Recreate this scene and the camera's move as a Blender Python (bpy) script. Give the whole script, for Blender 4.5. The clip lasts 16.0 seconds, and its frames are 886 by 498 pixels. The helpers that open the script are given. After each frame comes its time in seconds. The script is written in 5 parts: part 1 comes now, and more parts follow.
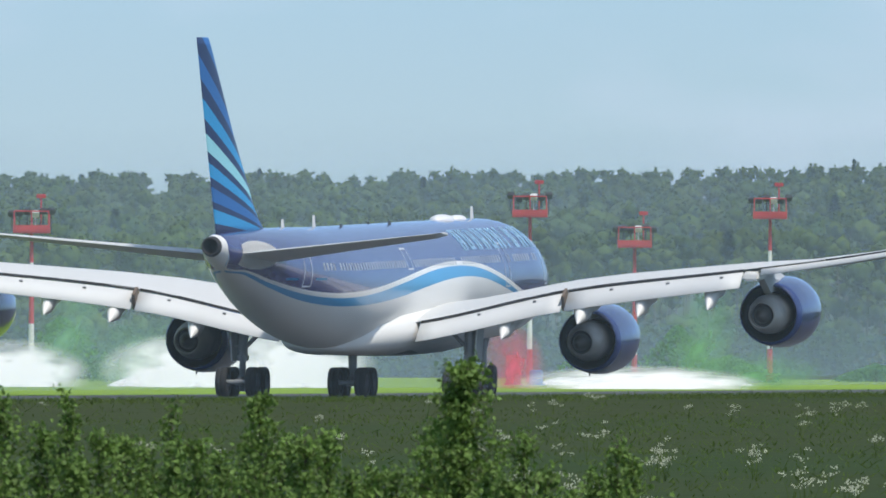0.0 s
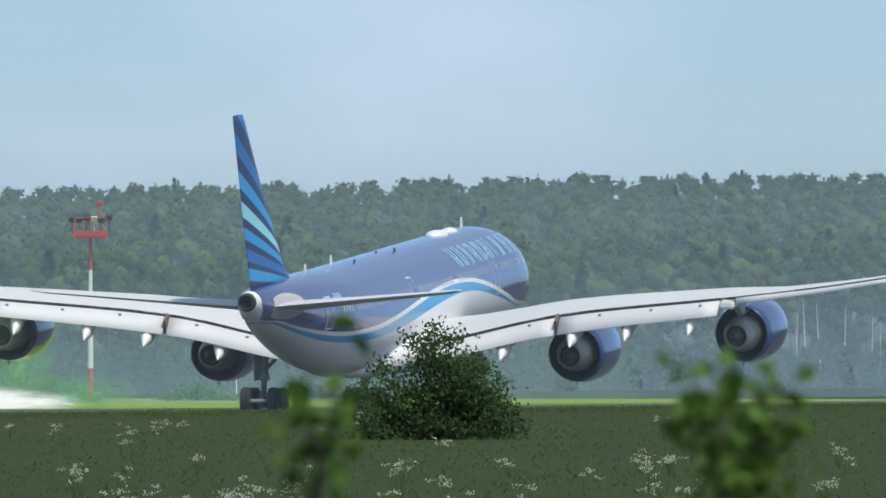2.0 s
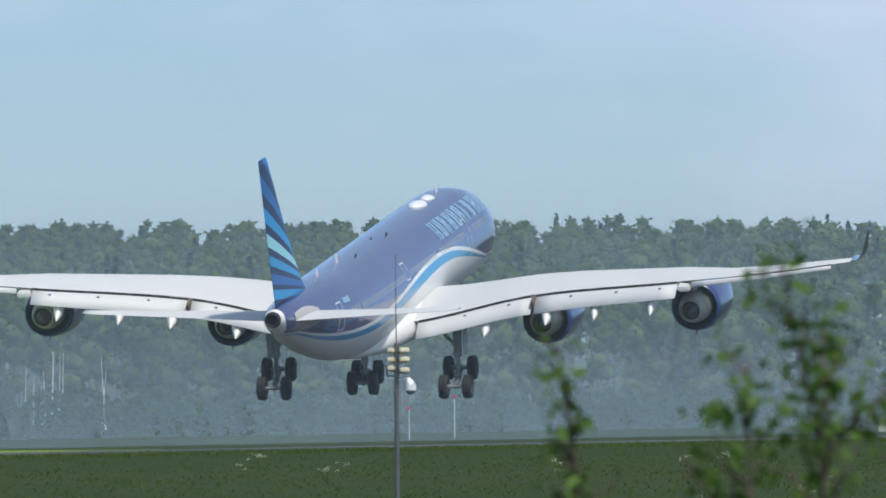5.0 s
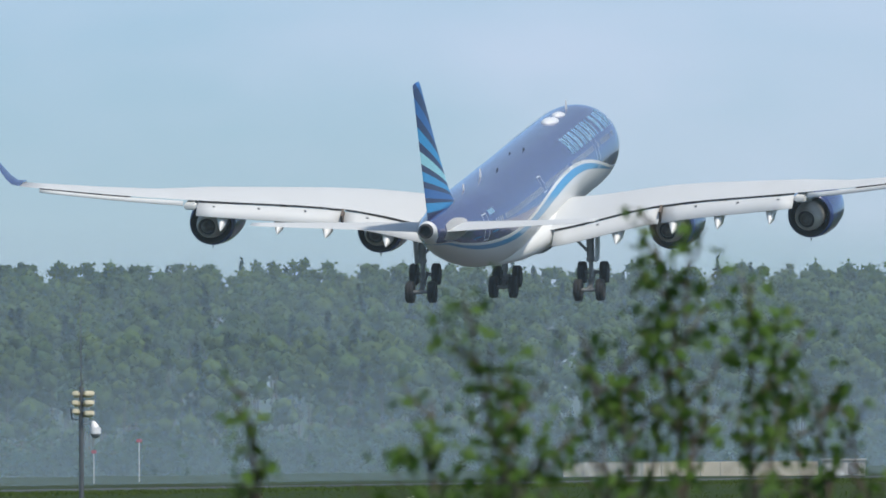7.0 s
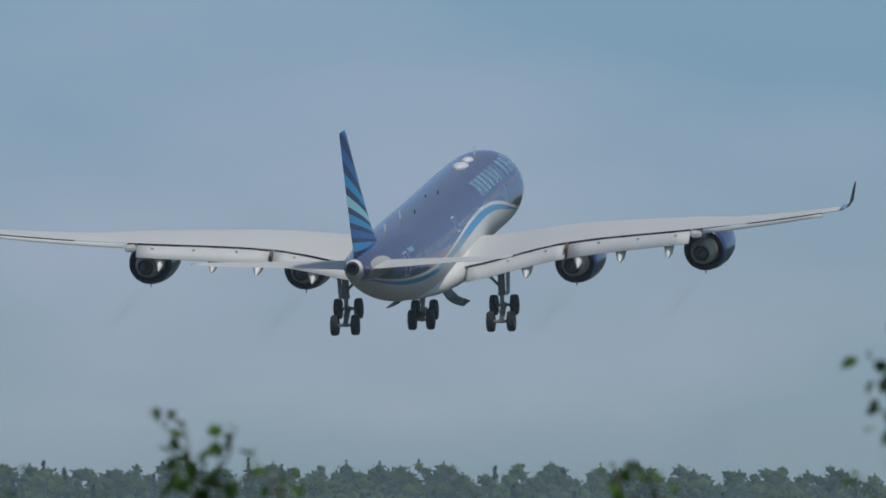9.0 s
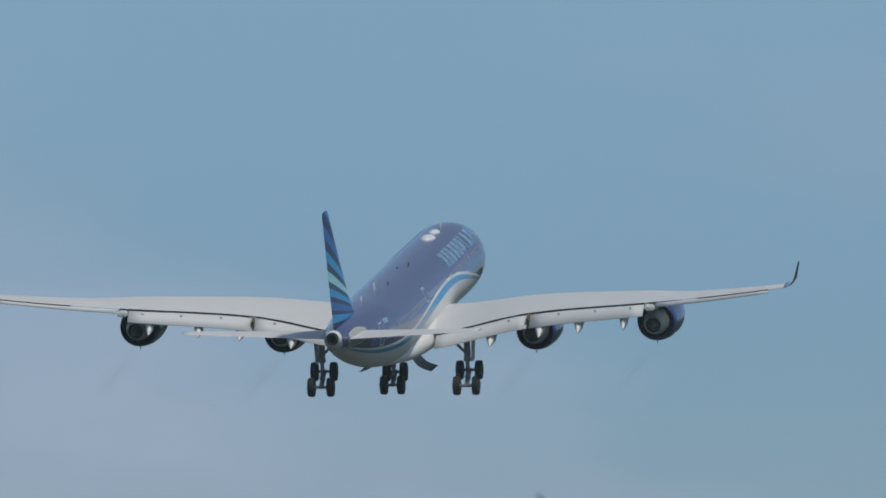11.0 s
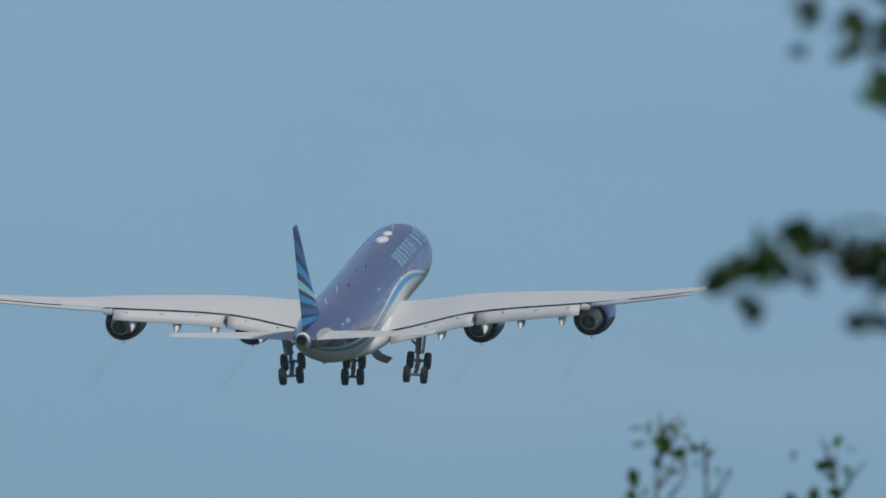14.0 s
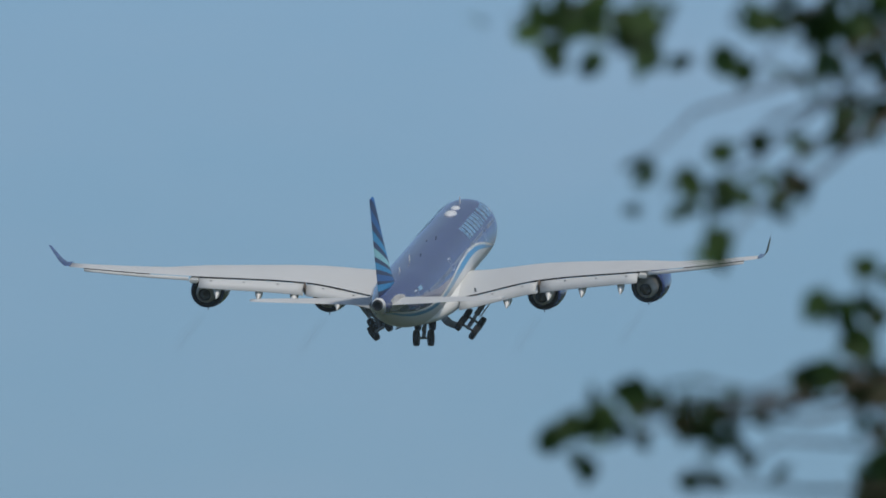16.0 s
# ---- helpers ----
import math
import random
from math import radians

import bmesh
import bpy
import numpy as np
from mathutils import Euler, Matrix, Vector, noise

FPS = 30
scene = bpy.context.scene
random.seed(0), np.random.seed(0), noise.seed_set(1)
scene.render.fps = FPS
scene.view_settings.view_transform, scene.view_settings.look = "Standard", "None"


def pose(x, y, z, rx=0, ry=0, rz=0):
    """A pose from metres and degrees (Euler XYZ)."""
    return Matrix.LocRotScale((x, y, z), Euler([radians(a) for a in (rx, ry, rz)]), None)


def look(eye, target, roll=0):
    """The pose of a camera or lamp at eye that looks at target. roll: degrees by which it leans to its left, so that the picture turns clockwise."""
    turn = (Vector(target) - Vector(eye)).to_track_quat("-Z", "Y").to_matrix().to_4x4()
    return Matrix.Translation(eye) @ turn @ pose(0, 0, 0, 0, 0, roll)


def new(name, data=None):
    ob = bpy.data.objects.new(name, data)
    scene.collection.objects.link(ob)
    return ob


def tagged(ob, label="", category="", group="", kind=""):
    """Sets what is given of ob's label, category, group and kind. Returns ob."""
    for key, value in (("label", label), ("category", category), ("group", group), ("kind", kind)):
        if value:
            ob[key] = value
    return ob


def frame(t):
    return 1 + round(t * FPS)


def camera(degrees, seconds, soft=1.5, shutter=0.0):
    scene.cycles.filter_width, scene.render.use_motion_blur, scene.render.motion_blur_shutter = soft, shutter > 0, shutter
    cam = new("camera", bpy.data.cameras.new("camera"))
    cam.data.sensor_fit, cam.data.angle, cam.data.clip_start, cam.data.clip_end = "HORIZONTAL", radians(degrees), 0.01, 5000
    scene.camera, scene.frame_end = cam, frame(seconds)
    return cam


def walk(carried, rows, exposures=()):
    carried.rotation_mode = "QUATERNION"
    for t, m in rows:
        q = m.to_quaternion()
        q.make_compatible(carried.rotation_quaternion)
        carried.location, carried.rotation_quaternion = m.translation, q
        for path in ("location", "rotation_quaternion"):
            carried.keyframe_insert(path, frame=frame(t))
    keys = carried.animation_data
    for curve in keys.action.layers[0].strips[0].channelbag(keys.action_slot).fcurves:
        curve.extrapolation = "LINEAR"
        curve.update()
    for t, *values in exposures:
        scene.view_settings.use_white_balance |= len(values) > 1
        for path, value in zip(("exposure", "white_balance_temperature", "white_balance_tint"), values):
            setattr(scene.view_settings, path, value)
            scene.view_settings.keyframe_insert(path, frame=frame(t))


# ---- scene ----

FOV = 1.5646
EYE = (0.0, 0.0, 4.0)

# seconds, heading (0 is along the runway, clockwise), elevation, roll, in degrees
CAMERA_ROWS = [
    (0.0, -12.7655, 0.1092, 0.214),
    (0.5, -12.4827, 0.1183, -0.034),
    (1.0, -12.1332, 0.1303, 0.087),
    (1.5, -11.8521, 0.1371, 0.079),
    (2.0, -11.5654, 0.1452, 0.012),
    (2.5, -11.2662, 0.1613, 0.113),
    (3.0, -11.0116, 0.1687, 0.034),
    (3.5, -10.8025, 0.1752, -0.003),
    (4.0, -10.4722, 0.1949, -0.257),
    (6.5, -9.6819, 0.2586, -0.324),
    (7.0, -9.5117, 0.3049, -0.272),
    (7.5, -9.3512, 0.4327, -0.089),
    (8.0, -9.1436, 0.5417, 0.047),
    (8.5, -8.8673, 0.5836, 0.14),
    (9.0, -8.682, 0.6579, -0.192),
    (9.5, -8.483, 0.7288, -0.313),
    (10.0, -8.3222, 0.8238, 0.326),
    (12.5, -7.6618, 1.3277, 0.065),
    (13.0, -7.5859, 1.4227, 0.015),
    (13.5, -7.4134, 1.4714, 0.127),
    (14.0, -7.2546, 1.5063, 0.168),
    (14.5, -7.1368, 1.5672, 0.182),
    (15.0, -7.0444, 1.6385, 0.333),
    (15.5, -6.9908, 1.7027, 0.359),
    (16.0, -6.9626, 1.7862, 0.341),
]
PLANE_ROWS = [
    (0.0, -333.24, 1453.77, 5.01, 0.19, 0.01),
    (0.5, -333.38, 1493.13, 5.0, 0.67, -0.45),
    (1.0, -333.49, 1532.51, 5.03, 1.39, -0.67),
    (1.5, -333.53, 1571.91, 5.02, 2.03, -0.45),
    (2.0, -333.52, 1611.34, 4.94, 2.72, 0.06),
    (2.5, -333.46, 1650.77, 4.96, 3.44, 0.45),
    (3.0, -333.32, 1690.21, 5.2, 4.1, 0.57),
    (3.5, -333.15, 1729.65, 5.67, 4.98, 0.47),
    (4.0, -332.95, 1769.08, 6.49, 5.78, 0.29),
    (6.5, -332.04, 1965.86, 15.03, 6.87, -0.4),
    (7.0, -332.11, 2006.34, 17.61, 7.09, -0.38),
    (7.5, -332.17, 2046.97, 20.3, 7.4, -0.39),
    (8.0, -332.3, 2087.72, 23.23, 7.6, -0.45),
    (8.5, -332.47, 2128.58, 26.36, 7.56, -0.71),
    (9.0, -332.67, 2169.56, 29.61, 7.47, -1.14),
    (9.5, -332.9, 2210.63, 32.9, 7.55, -1.41),
    (10.0, -333.16, 2251.78, 36.2, 7.84, -1.4),
    (12.5, -335.39, 2460.75, 54.24, 8.83, -0.06),
    (13.0, -335.79, 2502.67, 58.62, 9.11, -0.26),
    (13.5, -336.17, 2544.59, 63.1, 9.37, -0.44),
    (14.0, -336.54, 2586.52, 67.68, 9.59, -0.57),
    (14.5, -336.89, 2628.45, 72.38, 9.76, -0.62),
    (15.0, -337.26, 2670.37, 77.32, 9.92, -0.62),
    (15.5, -337.62, 2712.27, 82.55, 9.82, -0.66),
    (16.0, -337.99, 2754.17, 88.0, 9.66, -0.76),
]


def aim(heading, elevation, roll):
    h, e = radians(heading), radians(elevation)
    way = Vector((math.sin(h) * math.cos(e), math.cos(h) * math.cos(e), math.sin(e)))
    return look(EYE, Vector(EYE) + way * 100.0, roll)


cam = camera(FOV, 16.0, soft=1.7)
cam.data.dof.use_dof = True
cam.data.dof.focus_distance = 1500.0
cam.data.dof.aperture_fstop = 50.0
walk(cam, [(t, aim(h, e, r)) for t, h, e, r in CAMERA_ROWS],
     exposures=[(0.0, 0.75), (2.5, 0.68), (7.0, 0.62), (7.5, 0.36), (8.0, 0.04), (8.5, -0.07), (9.0, -0.14), (10.2, -0.12), (12.5, -0.10), (16.0, -0.12)])

# ---- light ----
SUN_ELEVATION, SUN_HEADING = 57.0, 136.0   # heading clockwise from the runway's direction
world = bpy.data.worlds.new("sky")
scene.world = world
world.use_nodes = True
wn, wl = world.node_tree.nodes, world.node_tree.links
sky = wn.new("ShaderNodeTexSky")
sky.sky_type, sky.sun_disc = "NISHITA", False
sky.sun_elevation, sky.sun_rotation = radians(SUN_ELEVATION), radians(SUN_HEADING)
sky.air_density, sky.dust_density, sky.ozone_density = 1.0, 0.6, 2.0
background = wn["Background"]
background.inputs["Strength"].default_value = 0.130
# soft bright cloud banks low over the horizon
tc = wn.new("ShaderNodeTexCoord")
mp = wn.new("ShaderNodeMapping")
mp.inputs["Scale"].default_value = (30, 30, 75)
nz = wn.new("ShaderNodeTexNoise")
nz.inputs["Scale"].default_value, nz.inputs["Detail"].default_value, nz.inputs["Roughness"].default_value = 1.3, 5.0, 0.5
rp = wn.new("ShaderNodeValToRGB")
rp.color_ramp.elements[0].position, rp.color_ramp.elements[0].color = 0.46, (0, 0, 0, 1)
rp.color_ramp.elements[1].position, rp.color_ramp.elements[1].color = 0.70, (0.52, 0.52, 0.52, 1)
# the air colours the sky: milky at the horizon, clear blue a little higher
sepz, grade = wn.new("ShaderNodeSeparateXYZ"), wn.new("ShaderNodeValToRGB")
span = wn.new("ShaderNodeMapRange")
span.inputs["From Min"].default_value, span.inputs["From Max"].default_value = -0.01, 0.30
for i, (p, c) in enumerate([(0.0, (0.47, 0.58, 0.80)), (0.045, (0.445, 0.60, 0.87)), (0.084, (0.300, 0.500, 0.86)), (0.13, (0.305, 0.485, 0.82)), (1.0, (0.90, 0.83, 0.70))]):
    el = grade.color_ramp.elements[i] if i < 2 else grade.color_ramp.elements.new(p)
    el.position, el.color = p, (*c, 1)
tint = wn.new("ShaderNodeMix")
tint.data_type, tint.blend_type = "RGBA", "MULTIPLY"
tint.inputs[0].default_value = 1.0
wl.new(tc.outputs["Generated"], sepz.inputs[0])
wl.new(sepz.outputs["Z"], span.inputs["Value"])
wl.new(span.outputs["Result"], grade.inputs["Fac"])
wl.new(grade.outputs["Color"], tint.inputs[7])
cl = wn.new("ShaderNodeMix")
cl.data_type = "RGBA"
cl.inputs[7].default_value = (3.38, 3.70, 4.70, 1)
wl.new(tc.outputs["Generated"], mp.inputs["Vector"])
wl.new(mp.outputs["Vector"], nz.inputs["Vector"])
wl.new(nz.outputs["Fac"], rp.inputs["Fac"])
wl.new(sky.outputs["Color"], tint.inputs[6])
wl.new(tint.outputs[2], cl.inputs[6])
# the banks thin out higher up
thin, veil = wn.new("ShaderNodeMapRange"), wn.new("ShaderNodeMath")
thin.inputs["From Min"].default_value, thin.inputs["From Max"].default_value = 0.012, 0.026
thin.inputs["To Min"].default_value, thin.inputs["To Max"].default_value = 1.0, 0.25
veil.operation = "MULTIPLY"
wl.new(sepz.outputs["Z"], thin.inputs["Value"])
wl.new(rp.outputs["Color"], veil.inputs[0])
wl.new(thin.outputs["Result"], veil.inputs[1])
wl.new(veil.outputs[0], cl.inputs[0])
wl.new(cl.outputs[2], background.inputs["Color"])

sun = new("sun", bpy.data.lights.new("sun", "SUN"))
sun.data.energy, sun.data.angle, sun.data.color = 2.3, radians(3.0), (1.0, 0.95, 0.87)
a, e = radians(SUN_HEADING), radians(SUN_ELEVATION)
sun.matrix_world = look((0, 0, 300), Vector((0, 0, 300)) - Vector((math.sin(a) * math.cos(e), math.cos(a) * math.cos(e), math.sin(e))))


# ---- materials ----
def mat(name, color, rough=0.5, metal=0.0, vary=0.12, scale=1.0, fine=0.06, fine_scale=20.0, bump=0.0, bump_scale=40.0,
        spread=0.0, coat=0.0, translucent=0.0, second=None, relief=0.02, gloss=0.5, stretch=(1, 1, 1)):
    """A surface with broad stains and fine grain in object space; spread varies alike pieces, second is the stain's colour."""
    m = bpy.data.materials.new(name)
    m.use_nodes = True
    n, l = m.node_tree.nodes, m.node_tree.links
    b = n["Principled BSDF"]
    b.inputs["Roughness"].default_value, b.inputs["Metallic"].default_value = rough, metal
    b.inputs["Coat Weight"].default_value = coat
    b.inputs["Specular IOR Level"].default_value = gloss
    c = n.new("ShaderNodeTexCoord")
    mapping = n.new("ShaderNodeMapping")
    mapping.inputs["Scale"].default_value = stretch
    l.new(c.outputs["Object"], mapping.inputs["Vector"])
    big, small = n.new("ShaderNodeTexNoise"), n.new("ShaderNodeTexNoise")
    big.inputs["Scale"].default_value, big.inputs["Detail"].default_value = scale, 4.0
    small.inputs["Scale"].default_value, small.inputs["Detail"].default_value = fine_scale, 3.0
    for t in (big, small):
        l.new(mapping.outputs["Vector"], t.inputs["Vector"])
    mix = n.new("ShaderNodeMix")
    mix.data_type = "RGBA"
    mix.inputs[6].default_value = (*color, 1)
    mix.inputs[7].default_value = (*(second or [v * 0.45 for v in color]), 1)
    k = n.new("ShaderNodeMapRange")
    k.inputs["From Min"].default_value, k.inputs["From Max"].default_value = 0.35, 0.75
    k.inputs["To Max"].default_value = min(1.0, vary * 2.5)
    l.new(big.outputs["Fac"], k.inputs["Value"])
    l.new(k.outputs["Result"], mix.inputs[0])
    hsv = n.new("ShaderNodeHueSaturation")
    l.new(mix.outputs[2], hsv.inputs["Color"])
    v = n.new("ShaderNodeMapRange")
    v.inputs["To Min"].default_value, v.inputs["To Max"].default_value = 1 - fine * 2, 1 + fine * 2
    l.new(small.outputs["Fac"], v.inputs["Value"])
    if spread:
        g = n.new("ShaderNodeNewGeometry")
        s = n.new("ShaderNodeMapRange")
        s.inputs["To Min"].default_value, s.inputs["To Max"].default_value = 1 - spread, 1 + spread
        l.new(g.outputs["Random Per Island"], s.inputs["Value"])
        mul = n.new("ShaderNodeMath")
        mul.operation = "MULTIPLY"
        l.new(v.outputs["Result"], mul.inputs[0])
        l.new(s.outputs["Result"], mul.inputs[1])
        l.new(mul.outputs[0], hsv.inputs["Value"])
    else:
        l.new(v.outputs["Result"], hsv.inputs["Value"])
    l.new(hsv.outputs["Color"], b.inputs["Base Color"])
    if bump:
        bt, bn = n.new("ShaderNodeTexNoise"), n.new("ShaderNodeBump")
        bt.inputs["Scale"].default_value = bump_scale
        bn.inputs["Strength"].default_value, bn.inputs["Distance"].default_value = bump, relief
        l.new(mapping.outputs["Vector"], bt.inputs["Vector"])
        l.new(bt.outputs["Fac"], bn.inputs["Height"])
        l.new(bn.outputs["Normal"], b.inputs["Normal"])
    if translucent:
        tr, ms = n.new("ShaderNodeBsdfTranslucent"), n.new("ShaderNodeMixShader")
        ms.inputs[0].default_value = translucent
        l.new(hsv.outputs["Color"], tr.inputs["Color"])
        l.new(b.outputs[0], ms.inputs[1])
        l.new(tr.outputs[0], ms.inputs[2])
        l.new(ms.outputs[0], n["Material Output"].inputs["Surface"])
    return m


M_WHITE = mat("white_aircraft_paint", (0.80, 0.79, 0.76), 0.42, vary=0.08, scale=0.35, fine=0.02, coat=0.1, second=(0.55, 0.54, 0.52))
M_GREYW = mat("light_grey_wing_paint", (0.60, 0.61, 0.61), 0.55, vary=0.12, scale=0.5, fine=0.03, second=(0.48, 0.48, 0.47), coat=0.0, gloss=0.35)
M_BLUE = mat("deep_blue_aircraft_paint", (0.050, 0.056, 0.175), 0.26, vary=0.06, scale=0.4, fine=0.02, coat=0.6)
M_NACELLE = mat("deep_blue_cowl_paint", (0.030, 0.052, 0.18), 0.25, vary=0.06, scale=0.4, fine=0.02, coat=0.7)
M_CYAN = mat("cyan_aircraft_paint", (0.03, 0.30, 0.58), 0.3, vary=0.05, scale=0.4, fine=0.02, coat=0.3)
M_PALE = mat("pale_blue_paint", (0.50, 0.76, 0.95), 0.35, vary=0.05, scale=0.4, fine=0.02)
M_METAL = mat("bare_exhaust_metal", (0.56, 0.51, 0.45), 0.5, 0.3, vary=0.25, scale=1.2, fine=0.05)
# near-black metal of ducts, fans, drain masts and the tail exhaust
M_DARKMETAL = mat("near_black_metal", (0.020, 0.020, 0.024), 0.8, 0.0, vary=0.2, scale=2.0)
M_PLUG = mat("heat_browned_metal", (0.17, 0.15, 0.13), 0.5, 0.5, vary=0.25, scale=2.0)
M_GEARGREY = mat("grey_gear_enamel", (0.26, 0.27, 0.28), 0.45, 0.2, vary=0.25, scale=2.0, fine=0.08)
M_HUB = mat("dusty_wheel_hub", (0.10, 0.10, 0.11), 0.55, 0.4, vary=0.3, scale=4.0)
M_RUBBER = mat("black_tyre_rubber", (0.018, 0.018, 0.02), 0.85, vary=0.3, scale=3.0, fine=0.1)
# near-black that stands for the shade inside the flap slots
M_SLOTSHADE = mat("dark_gap_shade", (0.02, 0.02, 0.022), 0.8, vary=0.1)
M_SEAM = mat("brown_flap_seal", (0.16, 0.12, 0.09), 0.7, vary=0.2)
M_PANE = mat("cabin_window_blind", (0.74, 0.76, 0.76), 0.15, vary=0.05, coat=0.8)
M_OUTLINE = mat("white_outline_paint", (0.6, 0.64, 0.7), 0.4, vary=0.05)
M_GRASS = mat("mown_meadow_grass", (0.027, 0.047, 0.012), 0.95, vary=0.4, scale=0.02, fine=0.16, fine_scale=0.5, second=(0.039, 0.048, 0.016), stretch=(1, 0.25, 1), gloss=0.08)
M_BLADE = mat("meadow_grass_blades", (0.085, 0.132, 0.035), 0.9, vary=0.3, scale=0.05, fine=0.1, fine_scale=1.0, spread=0.07, translucent=0.5, second=(0.099, 0.125, 0.041), gloss=0.08)
# far brighter than the meadow: the verge's sunlight is put into its colour
M_SUNVERGE = mat("verge_grass_painted_sunlit", (0.21, 0.33, 0.04), 0.9, vary=0.25, scale=0.05, fine=0.2, fine_scale=0.8, gloss=0.08)
M_ASPHALT = mat("runway_asphalt", (0.06, 0.06, 0.062), 0.85, vary=0.3, scale=0.05, fine=0.15, fine_scale=2.0)
M_FOREST = mat("broadleaf_forest_leaves", (0.094, 0.135, 0.042), 0.9, vary=0.4, scale=0.02, fine=0.2, fine_scale=0.6, spread=0.28, bump=1.0, bump_scale=0.9, relief=0.8, translucent=0.3, second=(0.040, 0.082, 0.030), gloss=0.08)
M_CONIFER = mat("dark_conifer_needles", (0.022, 0.050, 0.024), 0.9, vary=0.3, scale=0.1, fine=0.2, fine_scale=0.5, spread=0.3, gloss=0.08)
M_UNDER = mat("undergrowth_leaves", (0.045, 0.095, 0.035), 0.85, vary=0.4, scale=0.1, fine=0.2, fine_scale=0.5, spread=0.35, translucent=0.2, gloss=0.08)
M_WILLOW = mat("willow_bush_leaves", (0.066, 0.118, 0.044), 0.8, vary=0.3, scale=0.5, fine=0.1, spread=0.2, translucent=0.35, gloss=0.08)
M_SAPLING = mat("sapling_leaves", (0.150, 0.255, 0.048), 0.65, vary=0.3, scale=1.5, fine=0.1, spread=0.4, translucent=0.35)
M_BIRCHLEAF = mat("young_birch_leaves", (0.080, 0.155, 0.022), 0.6, vary=0.3, scale=3.0, fine=0.1, spread=0.35, translucent=0.3, gloss=0.25)
# darker copy of the birch leaf colour: the boughs' shade is painted in
M_BOUGHLEAF = mat("shaded_birch_leaves", (0.036, 0.075, 0.018), 0.6, vary=0.3, scale=3.0, fine=0.1, spread=0.4, translucent=0.12, gloss=0.2)
M_TWIG = mat("brown_twig_bark", (0.09, 0.07, 0.05), 0.9, vary=0.3, scale=4.0, bump=0.3)
M_BIRCHBARK = mat("white_birch_bark", (0.62, 0.60, 0.55), 0.85, vary=0.4, scale=1.2, second=(0.06, 0.05, 0.05), stretch=(1, 1, 2))
M_UMBEL = mat("white_umbel_flowers", (0.38, 0.41, 0.31), 0.9, vary=0.1, spread=0.2, translucent=0.3)
M_RED = mat("red_mast_paint", (0.46, 0.05, 0.06), 0.55, vary=0.2, scale=2.0)
M_MASTWHITE = mat("white_mast_paint", (0.72, 0.72, 0.70), 0.55, vary=0.2, scale=2.0)
M_LAMPDARK = mat("dark_lamp_housing", (0.035, 0.035, 0.04), 0.5, vary=0.2)
M_POLE = mat("weathered_steel_pole", (0.16, 0.17, 0.18), 0.5, 0.5, vary=0.25, scale=3.0)
M_CREAM = mat("cream_lamp_housing", (0.68, 0.62, 0.45), 0.5, vary=0.2, scale=6.0)
M_WHITEPLASTIC = mat("white_plastic_housing", (0.75, 0.76, 0.78), 0.35, vary=0.08, scale=6.0)
M_SMOKED = mat("smoked_dome", (0.28, 0.28, 0.30), 0.1, vary=0.05)
M_BEIGE = mat("beige_render", (0.55, 0.50, 0.40), 0.8, vary=0.2, scale=0.6)
M_CONCRETE = mat("white_gravel", (0.80, 0.80, 0.78), 0.85, vary=0.25, scale=0.2, fine=0.1)
M_SHRUB = mat("fresh_shrub_leaves", (0.11, 0.27, 0.07), 0.8, vary=0.3, scale=0.4, spread=0.25, translucent=0.35, gloss=0.08)
M_BLUEPLASTIC = mat("blue_barrier_plastic", (0.05, 0.28, 0.60), 0.5, vary=0.2)


def fin_paint():
    """Blue stripes that fan out over the fin from a point low in front of it."""
    m = mat("striped_fin_paint", (0.03, 0.1, 0.3), 0.42, vary=0.05, gloss=0.3)
    n, l = m.node_tree.nodes, m.node_tree.links
    c, sep = n.new("ShaderNodeTexCoord"), n.new("ShaderNodeSeparateXYZ")
    l.new(c.outputs["Object"], sep.inputs[0])

    def op(kind, a, b):
        o = n.new("ShaderNodeMath")
        o.operation = kind
        for i, v in enumerate((a, b)):
            if isinstance(v, (int, float)):
                o.inputs[i].default_value = v
            else:
                l.new(v, o.inputs[i])
        return o.outputs[0]
    up = op("SUBTRACT", sep.outputs[2], FAN_Z)
    back = op("SUBTRACT", FAN_Y, sep.outputs[1])
    ang = op("MULTIPLY", op("ARCTAN2", up, back), 180 / math.pi)
    # the stripes bend a little towards the fin's foot
    bent = op("ADD", ang, op("MULTIPLY", op("POWER", op("DIVIDE", back, 20.0), 2.0), FAN_BEND))
    pos = op("DIVIDE", op("SUBTRACT", bent, FAN_LOW), FAN_HIGH - FAN_LOW)
    ramp = n.new("ShaderNodeValToRGB")
    ramp.color_ramp.interpolation = "CONSTANT"
    els = ramp.color_ramp.elements
    for i, (p, col) in enumerate(FAN):
        el = els[i] if i < 2 else els.new(p)
        el.position, el.color = p, (*col, 1)
    l.new(pos, ramp.inputs["Fac"])
    l.new(ramp.outputs["Color"], n["Principled BSDF"].inputs["Base Color"])
    return m


NAVY, MID, CY, PALE = (0.008, 0.026, 0.11), (0.014, 0.13, 0.40), (0.02, 0.30, 0.62), (0.30, 0.66, 0.74)
FAN_Y, FAN_Z, FAN_LOW, FAN_HIGH, FAN_BEND = -16.1, 2.14, 0.0, 36.0, 0.0


def fan_stop(z):
    """Where a stripe that leaves the trailing edge at the height z lies in the fan."""
    back = FAN_Y + 29.9 + (z - 2.5) * 0.435
    return (math.degrees(math.atan2(z - FAN_Z, back)) - FAN_LOW) / (FAN_HIGH - FAN_LOW)


